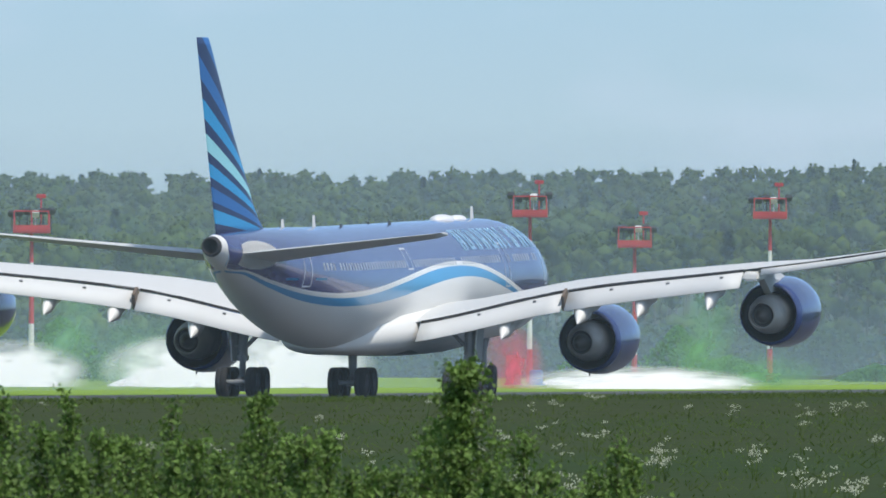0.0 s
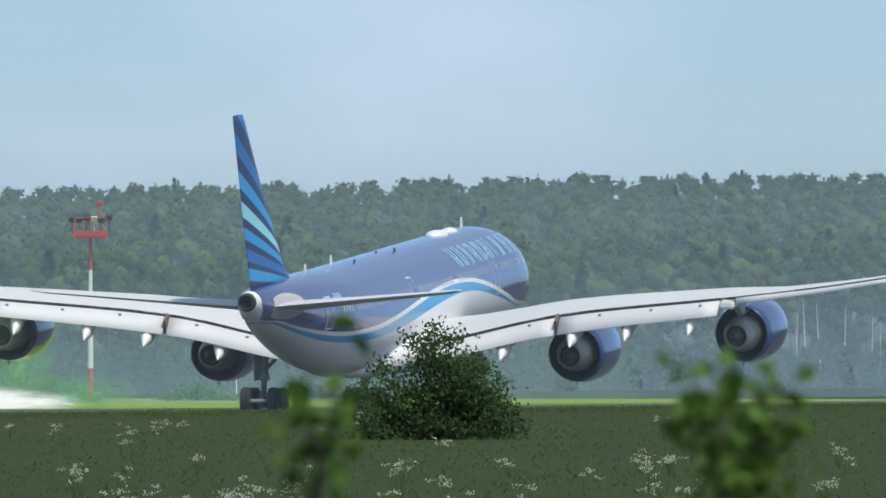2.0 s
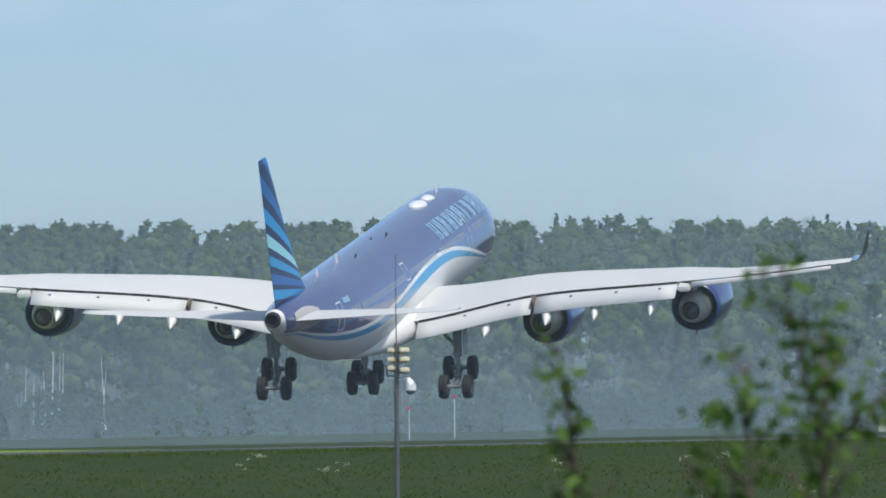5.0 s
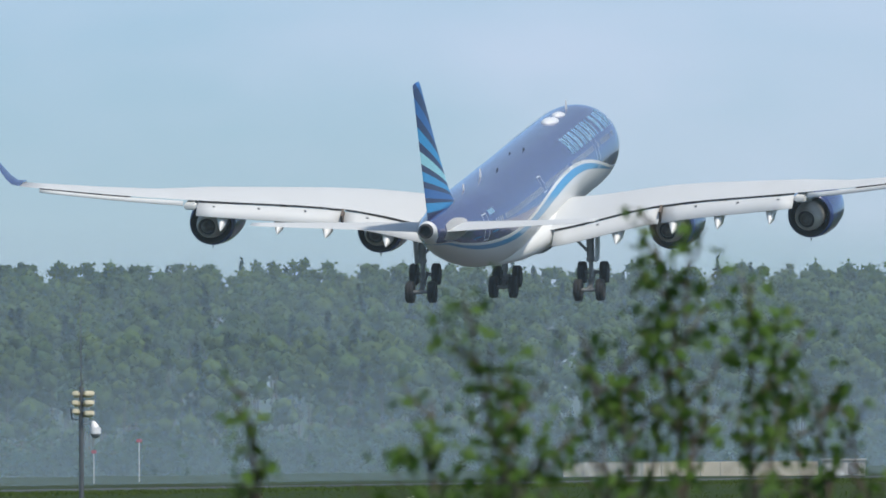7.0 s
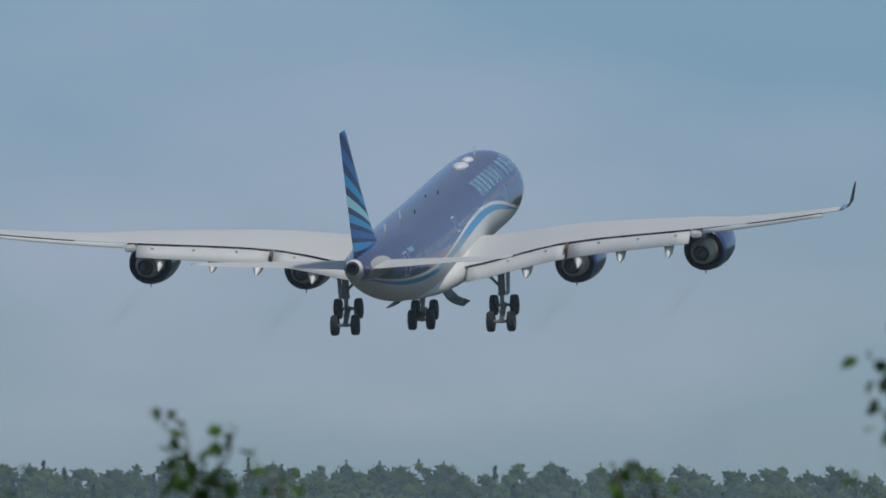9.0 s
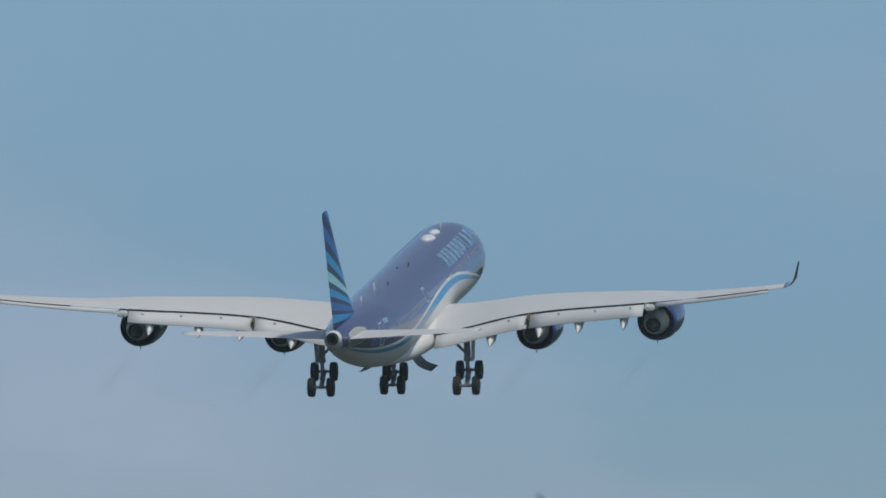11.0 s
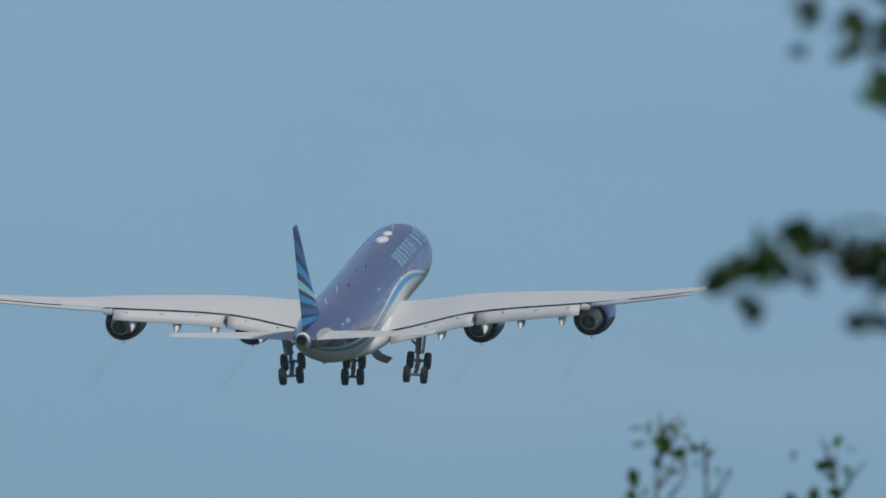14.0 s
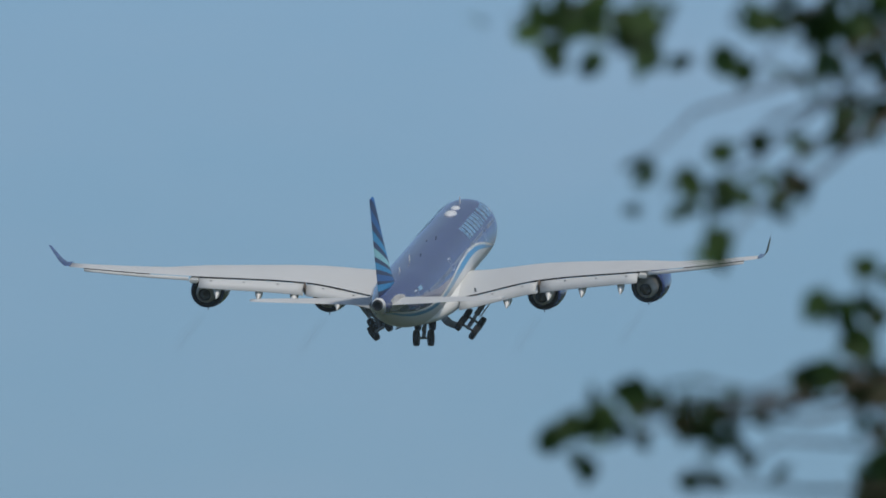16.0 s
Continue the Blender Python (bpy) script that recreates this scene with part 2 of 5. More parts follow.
FAN = [(0.0, NAVY)] + [(fan_stop(z), c) for z, c in ((3.0, CY), (3.65, NAVY), (3.96, MID), (4.65, NAVY), (5.08, CY), (5.73, NAVY), (6.21, PALE),
       (7.03, NAVY), (7.68, CY), (8.63, NAVY), (9.45, MID), (10.54, NAVY), (11.9, MID))]
M_FIN = fin_paint()


# ---- helpers of this scene ----
def mesh_from(name, verts, faces, mats, index=None, smooth=False):
    me = bpy.data.meshes.new(name)
    me.from_pydata([tuple(v) for v in verts], [], [tuple(f) for f in faces])
    for m in (mats if isinstance(mats, (list, tuple)) else [mats]):
        me.materials.append(m)
    if index is not None:
        me.polygons.foreach_set("material_index", index)
    if smooth:
        me.polygons.foreach_set("use_smooth", [True] * len(me.polygons))
    me.update()
    return me


def part(name, bm, material, parent, label="", smooth=False):
    """Links a bmesh, or a ready mesh, as one mesh object under a thing or a part."""
    if isinstance(bm, bmesh.types.BMesh):
        me = bpy.data.meshes.new(name)
        bmesh.ops.recalc_face_normals(bm, faces=bm.faces)
        for f in bm.faces:
            f.smooth = smooth
        bm.to_mesh(me)
        bm.free()
        for m in (material if isinstance(material, (list, tuple)) else [material]):
            me.materials.append(m)
    else:
        me = bm
    ob = new(name, me)
    ob.parent = parent
    if label:
        tagged(ob, label)
    return ob


def thing(name, label, category, at=None, group="", kind=""):
    ob = new(name)
    if at is not None:
        ob.matrix_world = at
    return tagged(ob, label, category, group, kind)


def add_box(bm, size, m, bevel=0.0):
    g = bmesh.ops.create_cube(bm, size=1.0, matrix=m @ Matrix.Diagonal((*size, 1)))
    if bevel:
        es = {e for v in g["verts"] for e in v.link_edges}
        bmesh.ops.bevel(bm, geom=list(es), offset=bevel, segments=2, affect="EDGES")


def add_rod(bm, a, b, r1, r2=None, seg=10):
    a, b = Vector(a), Vector(b)
    d = b - a
    m = Matrix.Translation((a + b) / 2) @ d.to_track_quat("Z", "Y").to_matrix().to_4x4()
    bmesh.ops.create_cone(bm, cap_ends=True, segments=seg, radius1=r1, radius2=r1 if r2 is None else r2, depth=d.length, matrix=m)


def add_turned(bm, profile, seg=32, m=Matrix.Identity(4), mat_of=None):
    """A body turned about its y axis; profile: (y, radius), open at its ends."""
    rings = []
    for y, r in profile:
        rings.append([bm.verts.new(m @ Vector((r * math.sin(2 * math.pi * i / seg), y, r * math.cos(2 * math.pi * i / seg)))) for i in range(seg)])
    for k in range(len(rings) - 1):
        for i in range(seg):
            f = bm.faces.new((rings[k][i], rings[k][(i + 1) % seg], rings[k + 1][(i + 1) % seg], rings[k + 1][i]))
            if mat_of:
                f.material_index = mat_of[k]


def curve(rows, x, col=1):
    """Smooth value at x between rows (x, value, ...)."""
    xs = [r[0] for r in rows]
    ys = [r[col] for r in rows]
    if x <= xs[0]:
        return ys[0]
    if x >= xs[-1]:
        return ys[-1]
    k = max(i for i in range(len(xs) - 1) if xs[i] <= x)
    h = xs[k + 1] - xs[k]
    u = (x - xs[k]) / h

    def slope(i):
        if i == 0 or i == len(xs) - 1:
            j = max(1, min(i, len(xs) - 1))
            return (ys[j] - ys[j - 1]) / (xs[j] - xs[j - 1])
        return (ys[i + 1] - ys[i - 1]) / (xs[i + 1] - xs[i - 1])
    a, b = slope(k) * h, slope(k + 1) * h
    return (2 * u**3 - 3 * u**2 + 1) * ys[k] + (u**3 - 2 * u**2 + u) * a + (-2 * u**3 + 3 * u**2) * ys[k + 1] + (u**3 - u**2) * b


# ---- airliner ----
# in its own space x is starboard, y forward, z up, from the fuselage's axis above the main gear
BODY = [  # y, top, bottom, half width
    (-30.6, 2.40, 1.50, 0.45), (-29.5, 2.52, 1.12, 0.68), (-27.5, 2.63, 0.62, 1.05), (-24.0, 2.72, -0.28, 1.58), (-20.0, 2.78, -1.18, 2.10),
    (-16.0, 2.82, -1.95, 2.50), (-12.0, 2.82, -2.52, 2.74), (-8.0, 2.82, -2.80, 2.82), (0.0, 2.82, -2.82, 2.82), (24.0, 2.82, -2.82, 2.82),
    (27.0, 2.72, -2.80, 2.76), (29.5, 2.35, -2.65, 2.48), (31.5, 1.60, -2.35, 2.00), (33.0, 0.75, -1.95, 1.35), (33.9, 0.10, -1.55, 0.75), (34.3, -0.70, -0.95, 0.12)]
WAVE = [  # y, lower edge of the blue, width of the white line, width of the cyan band
    (-30.0, 2.25, 0.05, 0.03), (-29.6, 1.55, 0.05, 0.03), (-28.8, 0.98, 0.05, 0.04), (-27.0, 0.86, 0.08, 0.10), (-24.0, 0.42, 0.14, 0.16), (-20.0, 0.0, 0.19, 0.28), (-16.0, -0.17, 0.22, 0.36),
    (-12.0, -0.10, 0.24, 0.42), (-8.0, 0.12, 0.24, 0.50), (-3.0, 0.52, 0.23, 0.60), (2.0, 0.95, 0.22, 0.62), (6.0, 1.20, 0.22, 0.58), (10.0, 1.28, 0.22, 0.50),
    (14.0, 1.12, 0.22, 0.42), (18.0, 0.65, 0.22, 0.32), (22.0, 0.0, 0.2, 0.16), (26.0, -0.6, 0.16, 0.06), (34.3, -0.8, 0.1, 0.03)]


def lift(y):
    """The body's axis rises gently towards the nose."""
    return max(0.0, y + 12.0) * 0.0115


def body_at(y):
    return curve(BODY, y, 1) + lift(y), curve(BODY, y, 2) + lift(y), curve(BODY, y, 3)


def side_x(y, z):
    """Half width of the fuselage at the height z."""
    top, bot, w = body_at(y)
    c, h = (top + bot) / 2, (top - bot) / 2
    return w * math.sqrt(max(0.0, 1 - ((z - c) / h) ** 2))


def fuselage_mesh():
    ys = list(np.concatenate([np.linspace(-30.6, -26, 14), np.linspace(-25.6, 24, 110), np.linspace(24.5, 34.3, 26)]))
    counts = (14, 2, 4, 14)
    verts, faces, index = [], [], []
    per = 2 * sum(counts)
    for y in ys:
        top, bot, w = body_at(y)
        c, h = (top + bot) / 2, (top - bot) / 2
        b, wl_, cy = curve(WAVE, y, 1), curve(WAVE, y, 2), curve(WAVE, y, 3)
        cut = [math.acos(max(-0.995, min(0.995, (z - c) / h))) for z in (b, b - wl_, b - wl_ - cy)]
        stops = [0, *cut, math.pi]
        angs = []
        for k, cnt in enumerate(counts):
            angs += [stops[k] + (stops[k + 1] - stops[k]) * i / cnt for i in range(cnt)]
        angs.append(math.pi)
        ring = [(w * math.sin(t), y, c + h * math.cos(t)) for t in angs]
        ring += [(-w * math.sin(t), y, c + h * math.cos(t)) for t in reversed(angs[1:-1])]
        verts += ring
    half = sum(counts)
    for k in range(len(ys) - 1):
        for i in range(per):
            faces.append((k * per + i, (k + 1) * per + i, (k + 1) * per + (i + 1) % per, k * per + (i + 1) % per))
            j = i if i < half else per - 1 - i
            mid = (ys[k] + ys[k + 1]) / 2
            kind = 1 if j < counts[0] else 0 if j < counts[0] + counts[1] else 2 if j < sum(counts[:3]) else 0
            index.append(0 if mid < -29.85 else kind)
    faces.append(tuple(range((len(ys) - 1) * per, len(ys) * per)))
    index.append(1)
    return mesh_from("fuselage", verts, faces, [M_WHITE, M_BLUE, M_CYAN], index, True)


def airfoil(n=10, thick=0.11):
    """Points (back from the leading edge, height) of a section, as parts of its chord, upper side first from behind."""
    def t(x):
        return 5 * thick * (0.2969 * math.sqrt(x) - 0.126 * x - 0.3516 * x**2 + 0.2843 * x**3 - 0.1015 * x**4)
    xs = [(1 - math.cos(math.pi * i / n)) / 2 for i in range(n + 1)]
    return [(x, t(x)) for x in reversed(xs)] + [(x, -t(x) * 0.75) for x in xs[1:]]


def lofted(sections, side=1, rise=0.0, n=10):
    """A wing from sections (x, y of leading edge, z, chord, thickness)."""
    bm = bmesh.new()
    rings = []
    for x, y, z, c, th in sections:
        rings.append([bm.verts.new((side * x, y - u * c, z + v * c + (1 - u) * c * (rise(x) if callable(rise) else rise))) for u, v in airfoil(n, th)])
    m = len(rings[0])
    for a, b in zip(rings, rings[1:]):
        for i in range(m):
            bm.faces.new((a[i], a[(i + 1) % m], b[(i + 1) % m], b[i]))
    bm.faces.new(rings[0])
    bm.faces.new(rings[-1])
    return bm


def te(x):   # trailing edge of the fixed wing: y, z
    y = curve([(2.6, -1.3), (6.0, -1.2), (9.5, -1.35), (18.9, -4.05), (29.6, -7.5)], x)
    z = curve([(2.6, -1.62), (4.5, -1.27), (10.0, -0.06), (18.9, 0.92), (24.0, 1.52), (29.6, 2.35)], x)
    return y, z


def le(x):
    return curve([(2.6, 11.6), (9.5, 7.0), (29.6, -4.8)], x)


def twist(x):
    """The wing's nose turns down towards its tip."""
    return float(np.interp(x, (18.9, 22.0, 29.6), (0.014, -0.03, -0.055)))


def wing_sections():
    rows = []
    for x in (1.8, 2.6, 4.5, 6.5, 8.0, 9.5, 12, 15, 18.9, 19.4, 22, 25, 28, 29.6):
        y, z = te(x)
        l = le(x)
        c = l - y
        rows.append((x, l, z + 0.03, c, curve([(1.8, 0.13), (9.5, 0.115), (29.6, 0.10)], x)))
    return rows


def strip(bm, rows, thick):
    """A bent plate: rows of (front point, back point), given a thickness downwards with a rounded front."""
    rings = []
    for a, b in rows:
        a, b = Vector(a), Vector(b)
        d = b - a
        nrm = Vector((0, -d.z, d.y)).normalized()
        if nrm.z < 0:
            nrm = -nrm
        pts = [a + d * 0.02, a + d * 0.12 + nrm * thick * 0.55, a + d * 0.4 + nrm * thick * 0.6, b + nrm * 0.015, b - nrm * 0.015, a + d * 0.4 - nrm * thick * 0.3, a + d * 0.1 - nrm * thick * 0.4]
        rings.append([bm.verts.new(p) for p in pts])
    m = len(rings[0])
    for a, b in zip(rings, rings[1:]):
        for i in range(m):
            bm.faces.new((a[i], a[(i + 1) % m], b[(i + 1) % m], b[i]))
    bm.faces.new(rings[0])
    bm.faces.new(rings[-1])


def flap(side, x0, x1, drop0, drop1, back0, back1):
    bm = bmesh.new()
    rows = []
    for i in range(9):
        u = i / 8
        x = x0 + (x1 - x0) * u
        y, z = te(x)
        d, bk = drop0 + (drop1 - drop0) * u, back0 + (back1 - back0) * u
        rows.append(((side * x, y + 0.10, z - 0.10), (side * x, y - bk, z - 0.12 - d)))
    strip(bm, rows, 0.20)
    return bm


def tail_thing_sections():
    return [(0.4, -21.9, 1.60, 6.3, 0.10), (1.2, -22.5, 1.66, 5.9, 0.10), (5.5, -25.9, 2.07, 4.1, 0.095), (10.2, -29.4, 2.52, 2.45, 0.09), (10.8, -30.1, 2.60, 1.8, 0.08)]


def fin_mesh():
    bm = bmesh.new()
    rings = []
    for z, l, t, th in ((2.35, -19.2, -29.7, 0.06), (2.9, -20.9, -29.9, 0.075), (3.6, -22.2, -30.25, 0.08), (7.0, -26.5, -31.85, 0.085), (11.0, -31.0, -33.65, 0.085), (11.36, -31.5, -33.8, 0.07)):
        c = l - t
        rings.append([bm.verts.new((v * c, l - u * c, z)) for u, v in [(u, v if i <= 10 else -abs(v) / 0.75) for i, (u, v) in enumerate(airfoil(10, th))]])
    m = len(rings[0])
    for a, b in zip(rings, rings[1:]):
        for i in range(m):
            bm.faces.new((a[i], a[(i + 1) % m], b[(i + 1) % m], b[i]))
    bm.faces.new(rings[0])
    bm.faces.new(rings[-1])
    return bm


def engine(plane, x, y, z, side):
    """Turbofan with its exhaust at y behind: fan cowl, core cowl, plug, pylon and a strake."""
    m = Matrix.Translation((x, y, z)) @ pose(0, 0, 0, 2.0, 0, 0)
    bm = bmesh.new()
    add_turned(bm, [(0.55, 1.30), (0.55, 1.36), (1.2, 1.47), (2.4, 1.60), (3.6, 1.64), (4.6, 1.60), (5.2, 1.50), (5.45, 1.38), (5.4, 1.26), (5.0, 1.2), (3.5, 1.22)], 40, m)
    cowl = part("fan_cowl", bm, M_NACELLE, plane, "glossy deep blue fan cowl", True)
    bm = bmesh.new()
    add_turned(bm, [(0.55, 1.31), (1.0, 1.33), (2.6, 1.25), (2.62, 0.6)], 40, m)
    part("bypass_duct", bm, M_DARKMETAL, cowl, "near-black duct", True)
    bm = bmesh.new()
    add_turned(bm, [(3.4, 1.22), (3.45, 0.05)], 32, m)
    part("fan", bm, M_DARKMETAL, cowl, "dark fan disc")
    bm = bmesh.new()
    add_turned(bm, [(2.6, 0.84), (1.4, 0.93), (0.6, 0.91), (0.0, 0.84), (-0.6, 0.72), (-1.05, 0.60), (-1.05, 0.55), (-0.4, 0.57)], 36, m)
    core = part("core_cowl", bm, M_METAL, plane, "bare grey metal core cowl", True)
    bm = bmesh.new()
    add_turned(bm, [(-0.4, 0.57), (-0.38, 0.34), (-0.8, 0.40), (-1.25, 0.27), (-1.6, 0.05), (-1.61, 0.001)], 28, m)
    part("exhaust_plug", bm, M_PLUG, core, "dark exhaust plug", True)
    # pylon
    bm = bmesh.new()
    wy, wz = te(abs(x))
    l = le(abs(x))
    c = l - wy
    for sy, ey, top0, top1, bot0, bot1, w in ((y + 4.0, y + 0.4, z + 1.66, wz + 0.25, z + 1.3, z + 1.0, 0.42), (y + 0.4, l - 0.42 * c, wz + 0.25, wz + 0.05, z + 0.95, wz - 0.35, 0.42)):
        vs = []
        for yy, t, b in ((sy, top0, bot0), (ey, top1, bot1)):
            for k, zz in ((0.5, t), (1, (t + b) / 2), (0.6, b)):
                vs.append((bm.verts.new((x - w * k / 2 * 1.3, yy, zz)), bm.verts.new((x + w * k / 2 * 1.3, yy, zz))))
        for k in range(2):
            bm.faces.new((vs[k][0], vs[k + 1][0], vs[k + 4][0], vs[k + 3][0]))
            bm.faces.new((vs[k][1], vs[k + 1][1], vs[k + 4][1], vs[k + 3][1]))
        bm.faces.new((vs[0][0], vs[0][1], vs[3][1], vs[3][0]))
        bm.faces.new((vs[2][0], vs[2][1], vs[5][1], vs[5][0]))
        for k in (0, 3):
            bm.faces.new((vs[k][0], vs[k + 1][0], vs[k + 2][0], vs[k + 2][1], vs[k + 1][1], vs[k][1]))
    part("engine_pylon", bm, M_GREYW, plane)
    bm = bmesh.new()
    add_box(bm, (0.05, 0.12, 0.2), Matrix.Translation((x, y + 1.0, z - 1.5)))
    part("drain_mast", bm, M_DARKMETAL, cowl)


def fairing(plane, side, x, length, w):
    """Canoe that covers a flap track, its rear end turned down with the flap."""
    y, z = te(x)
    bm = bmesh.new()
    rings = []
    for u in (0.0, 0.08, 0.2, 0.4, 0.6, 0.75, 0.88, 0.97, 1.0):
        yy = y + length * 0.62 - u * length
        k = math.sin(math.pi * min(1, u * 0.62 + 0.12)) ** 0.6 * (1 if u < 0.75 else max(0.02, (1 - u) / 0.25) ** 0.7)
        if u == 0.0:
            k = 0.15
        bend = max(0.0, u - 0.5) ** 1.3 * 1.7
        zz = z - 0.58 - bend * 1.55
        rings.append([bm.verts.new((side * x + w * k * math.sin(t), yy, zz + 0.62 * k * math.cos(t) * (0.75 if math.cos(t) > 0 else 1))) for t in [2 * math.pi * i / 14 for i in range(14)]])
    for a, b in zip(rings, rings[1:]):
        for i in range(14):
            bm.faces.new((a[i], a[(i + 1) % 14], b[(i + 1) % 14], b[i]))
    bm.faces.new(rings[0])
    bm.faces.new(rings[-1])
    part("flap_track_fairing", bm, M_WHITE, plane, smooth=True)


def wheel_mesh():
    bm = bmesh.new()
    m = pose(0, 0, 0, 0, 0, 90)
    prof = [(-0.12, 0.12), (-0.14, 0.34), (-0.24, 0.38), (-0.265, 0.5), (-0.24, 0.64), (-0.16, 0.695), (-0.02, 0.70), (0.0, 0.68), (0.02, 0.70), (0.16, 0.695), (0.24, 0.64), (0.265, 0.5), (0.24, 0.38), (0.14, 0.34), (0.12, 0.12), (0.12, 0.001)]
    prof = [(-0.12, 0.001)] + prof
    add_turned(bm, prof, 28, m, [1, 1, 1] + [0] * 10 + [1, 1, 1])
    me = bpy.data.meshes.new("wheel")
    bmesh.ops.recalc_face_normals(bm, faces=bm.faces)
    for f in bm.faces:
        f.smooth = True
    bm.to_mesh(me)
    bm.free()
    me.materials.append(M_RUBBER)
    me.materials.append(M_HUB)
    return me


WHEEL = wheel_mesh()


def bogie(plane, name, gauge, base):
    bm = bmesh.new()
    add_rod(bm, (0, -base / 2, 0), (0, base / 2, 0), 0.17)
    for s in (-1, 1):
        add_rod(bm, (-gauge / 2, s * base / 2, 0), (gauge / 2, s * base / 2, 0), 0.11)
        add_rod(bm, (0.12, s * base / 2, 0.2), (0.12, 0, 0.16), 0.05, seg=6)
    add_box(bm, (0.36, 0.5, 0.42), Matrix.Translation((0, 0, 0.1)), 0.05)
    ob = part(name, bm, M_GEARGREY, plane, "grey bogie beam with black tyres")
    for sx in (-1, 1):
        for sy in (-1, 1):
            w = part("wheel", WHEEL, None, ob)
            w.location = (sx * gauge / 2, sy * base / 2, 0)
    return ob


def main_leg(plane, side):
    """Origin at the hinge under the wing."""
    bm = bmesh.new()
    add_rod(bm, (0, 0, 0.3), (0, 0, -1.5), 0.24)
    add_rod(bm, (0, 0, -1.4), (0, 0, -3.0), 0.15)
    add_rod(bm, (0, 0, -1.1), (-side * 1.35, 0.1, 0.25), 0.10)
    add_rod(bm, (0, 0, -1.2), (0, 1.5, 0.2), 0.11)
    add_rod(bm, (0, -0.22, -1.35), (0, -0.5, -1.95), 0.07, seg=6)
    add_rod(bm, (0, -0.5, -1.95), (0, -0.2, -2.6), 0.07, seg=6)
    add_box(bm, (0.5, 0.55, 0.3), Matrix.Translation((0, 0, -1.45)), 0.05)
    leg = part("main_gear_leg", bm, M_GEARGREY, plane)
    bm = bmesh.new()
    add_box(bm, (0.07, 1.5, 1.7), Matrix.Translation((side * 0.42, 0.15, -0.75)) @ pose(0, 0, 0, 0, side * 3, 0), 0.03)
    add_box(bm, (0.35, 0.08, 0.08), Matrix.Translation((side * 0.22, 0, -0.9)))
    part("leg_door", bm, M_GREYW, leg, "light grey gear leg door")
    return leg


def gear_door(plane, side):
    """Curved belly door, hinged near the keel; its inside shows structure."""
    bm = bmesh.new()
    rows = []
    n = 7
    for j in range(2):
        y = (1.6, -1.5)[j]
        for k, off in enumerate((0.0, 0.09)):
            for i in range(n):
                u = i / (n - 1)
                rows.append(bm.verts.new((side * (u * 1.9), y, -0.05 + 1.1 * max(0.0, u - 0.35) ** 2 * 1.6 + off)))
    def idx(j, k, i):
        return rows[j * 2 * n + k * n + i]
    for k in (0, 1):
        for i in range(n - 1):
            bm.faces.new((idx(0, k, i), idx(0, k, i + 1), idx(1, k, i + 1), idx(1, k, i)))
    for j in (0, 1):
        for i in range(n - 1):
            bm.faces.new((idx(j, 0, i), idx(j, 0, i + 1), idx(j, 1, i + 1), idx(j, 1, i)))
    for i in (0, n - 1):
        bm.faces.new((idx(0, 0, i), idx(1, 0, i), idx(1, 1, i), idx(0, 1, i)))
    for i in range(1, n - 1, 2):
        u = i / (n - 1)
        add_box(bm, (0.06, 2.7, 0.16), Matrix.Translation((side * u * 1.9, 0.05, 0.1 + 1.76 * max(0.0, u - 0.35) ** 2)))
    return part("belly_gear_door", bm, M_GEARGREY, plane, "open grey-white belly gear door")


def side_plate(plane, name, y0, y1, z0, z1, side, material, out=0.012, n=5, parent=None, label=""):
    """A thin plate that follows the fuselage's side."""
    bm = bmesh.new()
    ny = max(1, int((y1 - y0) / 0.8))
    g = []
    for i in range(ny + 1):
        y = y0 + (y1 - y0) * i / ny
        g.append([bm.verts.new((side * (side_x(y, z) + out), y, z)) for z in [lift(y) + z0 + (z1 - z0) * k / n for k in range(n + 1)]])
    for i in range(ny):
        for k in range(n):
            bm.faces.new((g[i][k], g[i + 1][k], g[i + 1][k + 1], g[i][k + 1]))
    bmesh.ops.solidify(bm, geom=list(bm.faces), thickness=0.01)
    return part(name, bm, material, parent or plane, label)


def door_outline(plane, y, side, w=1.07, z0=-0.35, z1=1.75):
    bm = bmesh.new()
    d = part("cabin_door", bm, M_OUTLINE, plane, "passenger door with a white outline")
    bm = bmesh.new()
    t = 0.07
    def seg(ya, yb, za, zb, n):
        g = []
        for yy in (ya, yb):
            g.append([bm.verts.new((side * (side_x(yy, z) + 0.014), yy, z)) for z in [lift(y) + za + (zb - za) * k / n for k in range(n + 1)]])
        for k in range(n):
            bm.faces.new((g[0][k], g[1][k], g[1][k + 1], g[0][k + 1]))
    seg(y - w / 2, y - w / 2 + t, z0, z1, 8)
    seg(y + w / 2 - t, y + w / 2, z0, z1, 8)
    seg(y - w / 2 + t, y + w / 2 - t, z1 - t, z1, 1)
    seg(y - w / 2 + t, y + w / 2 - t, z0, z0 + t, 1)
    bm.to_mesh(d.data)
    bm.free()


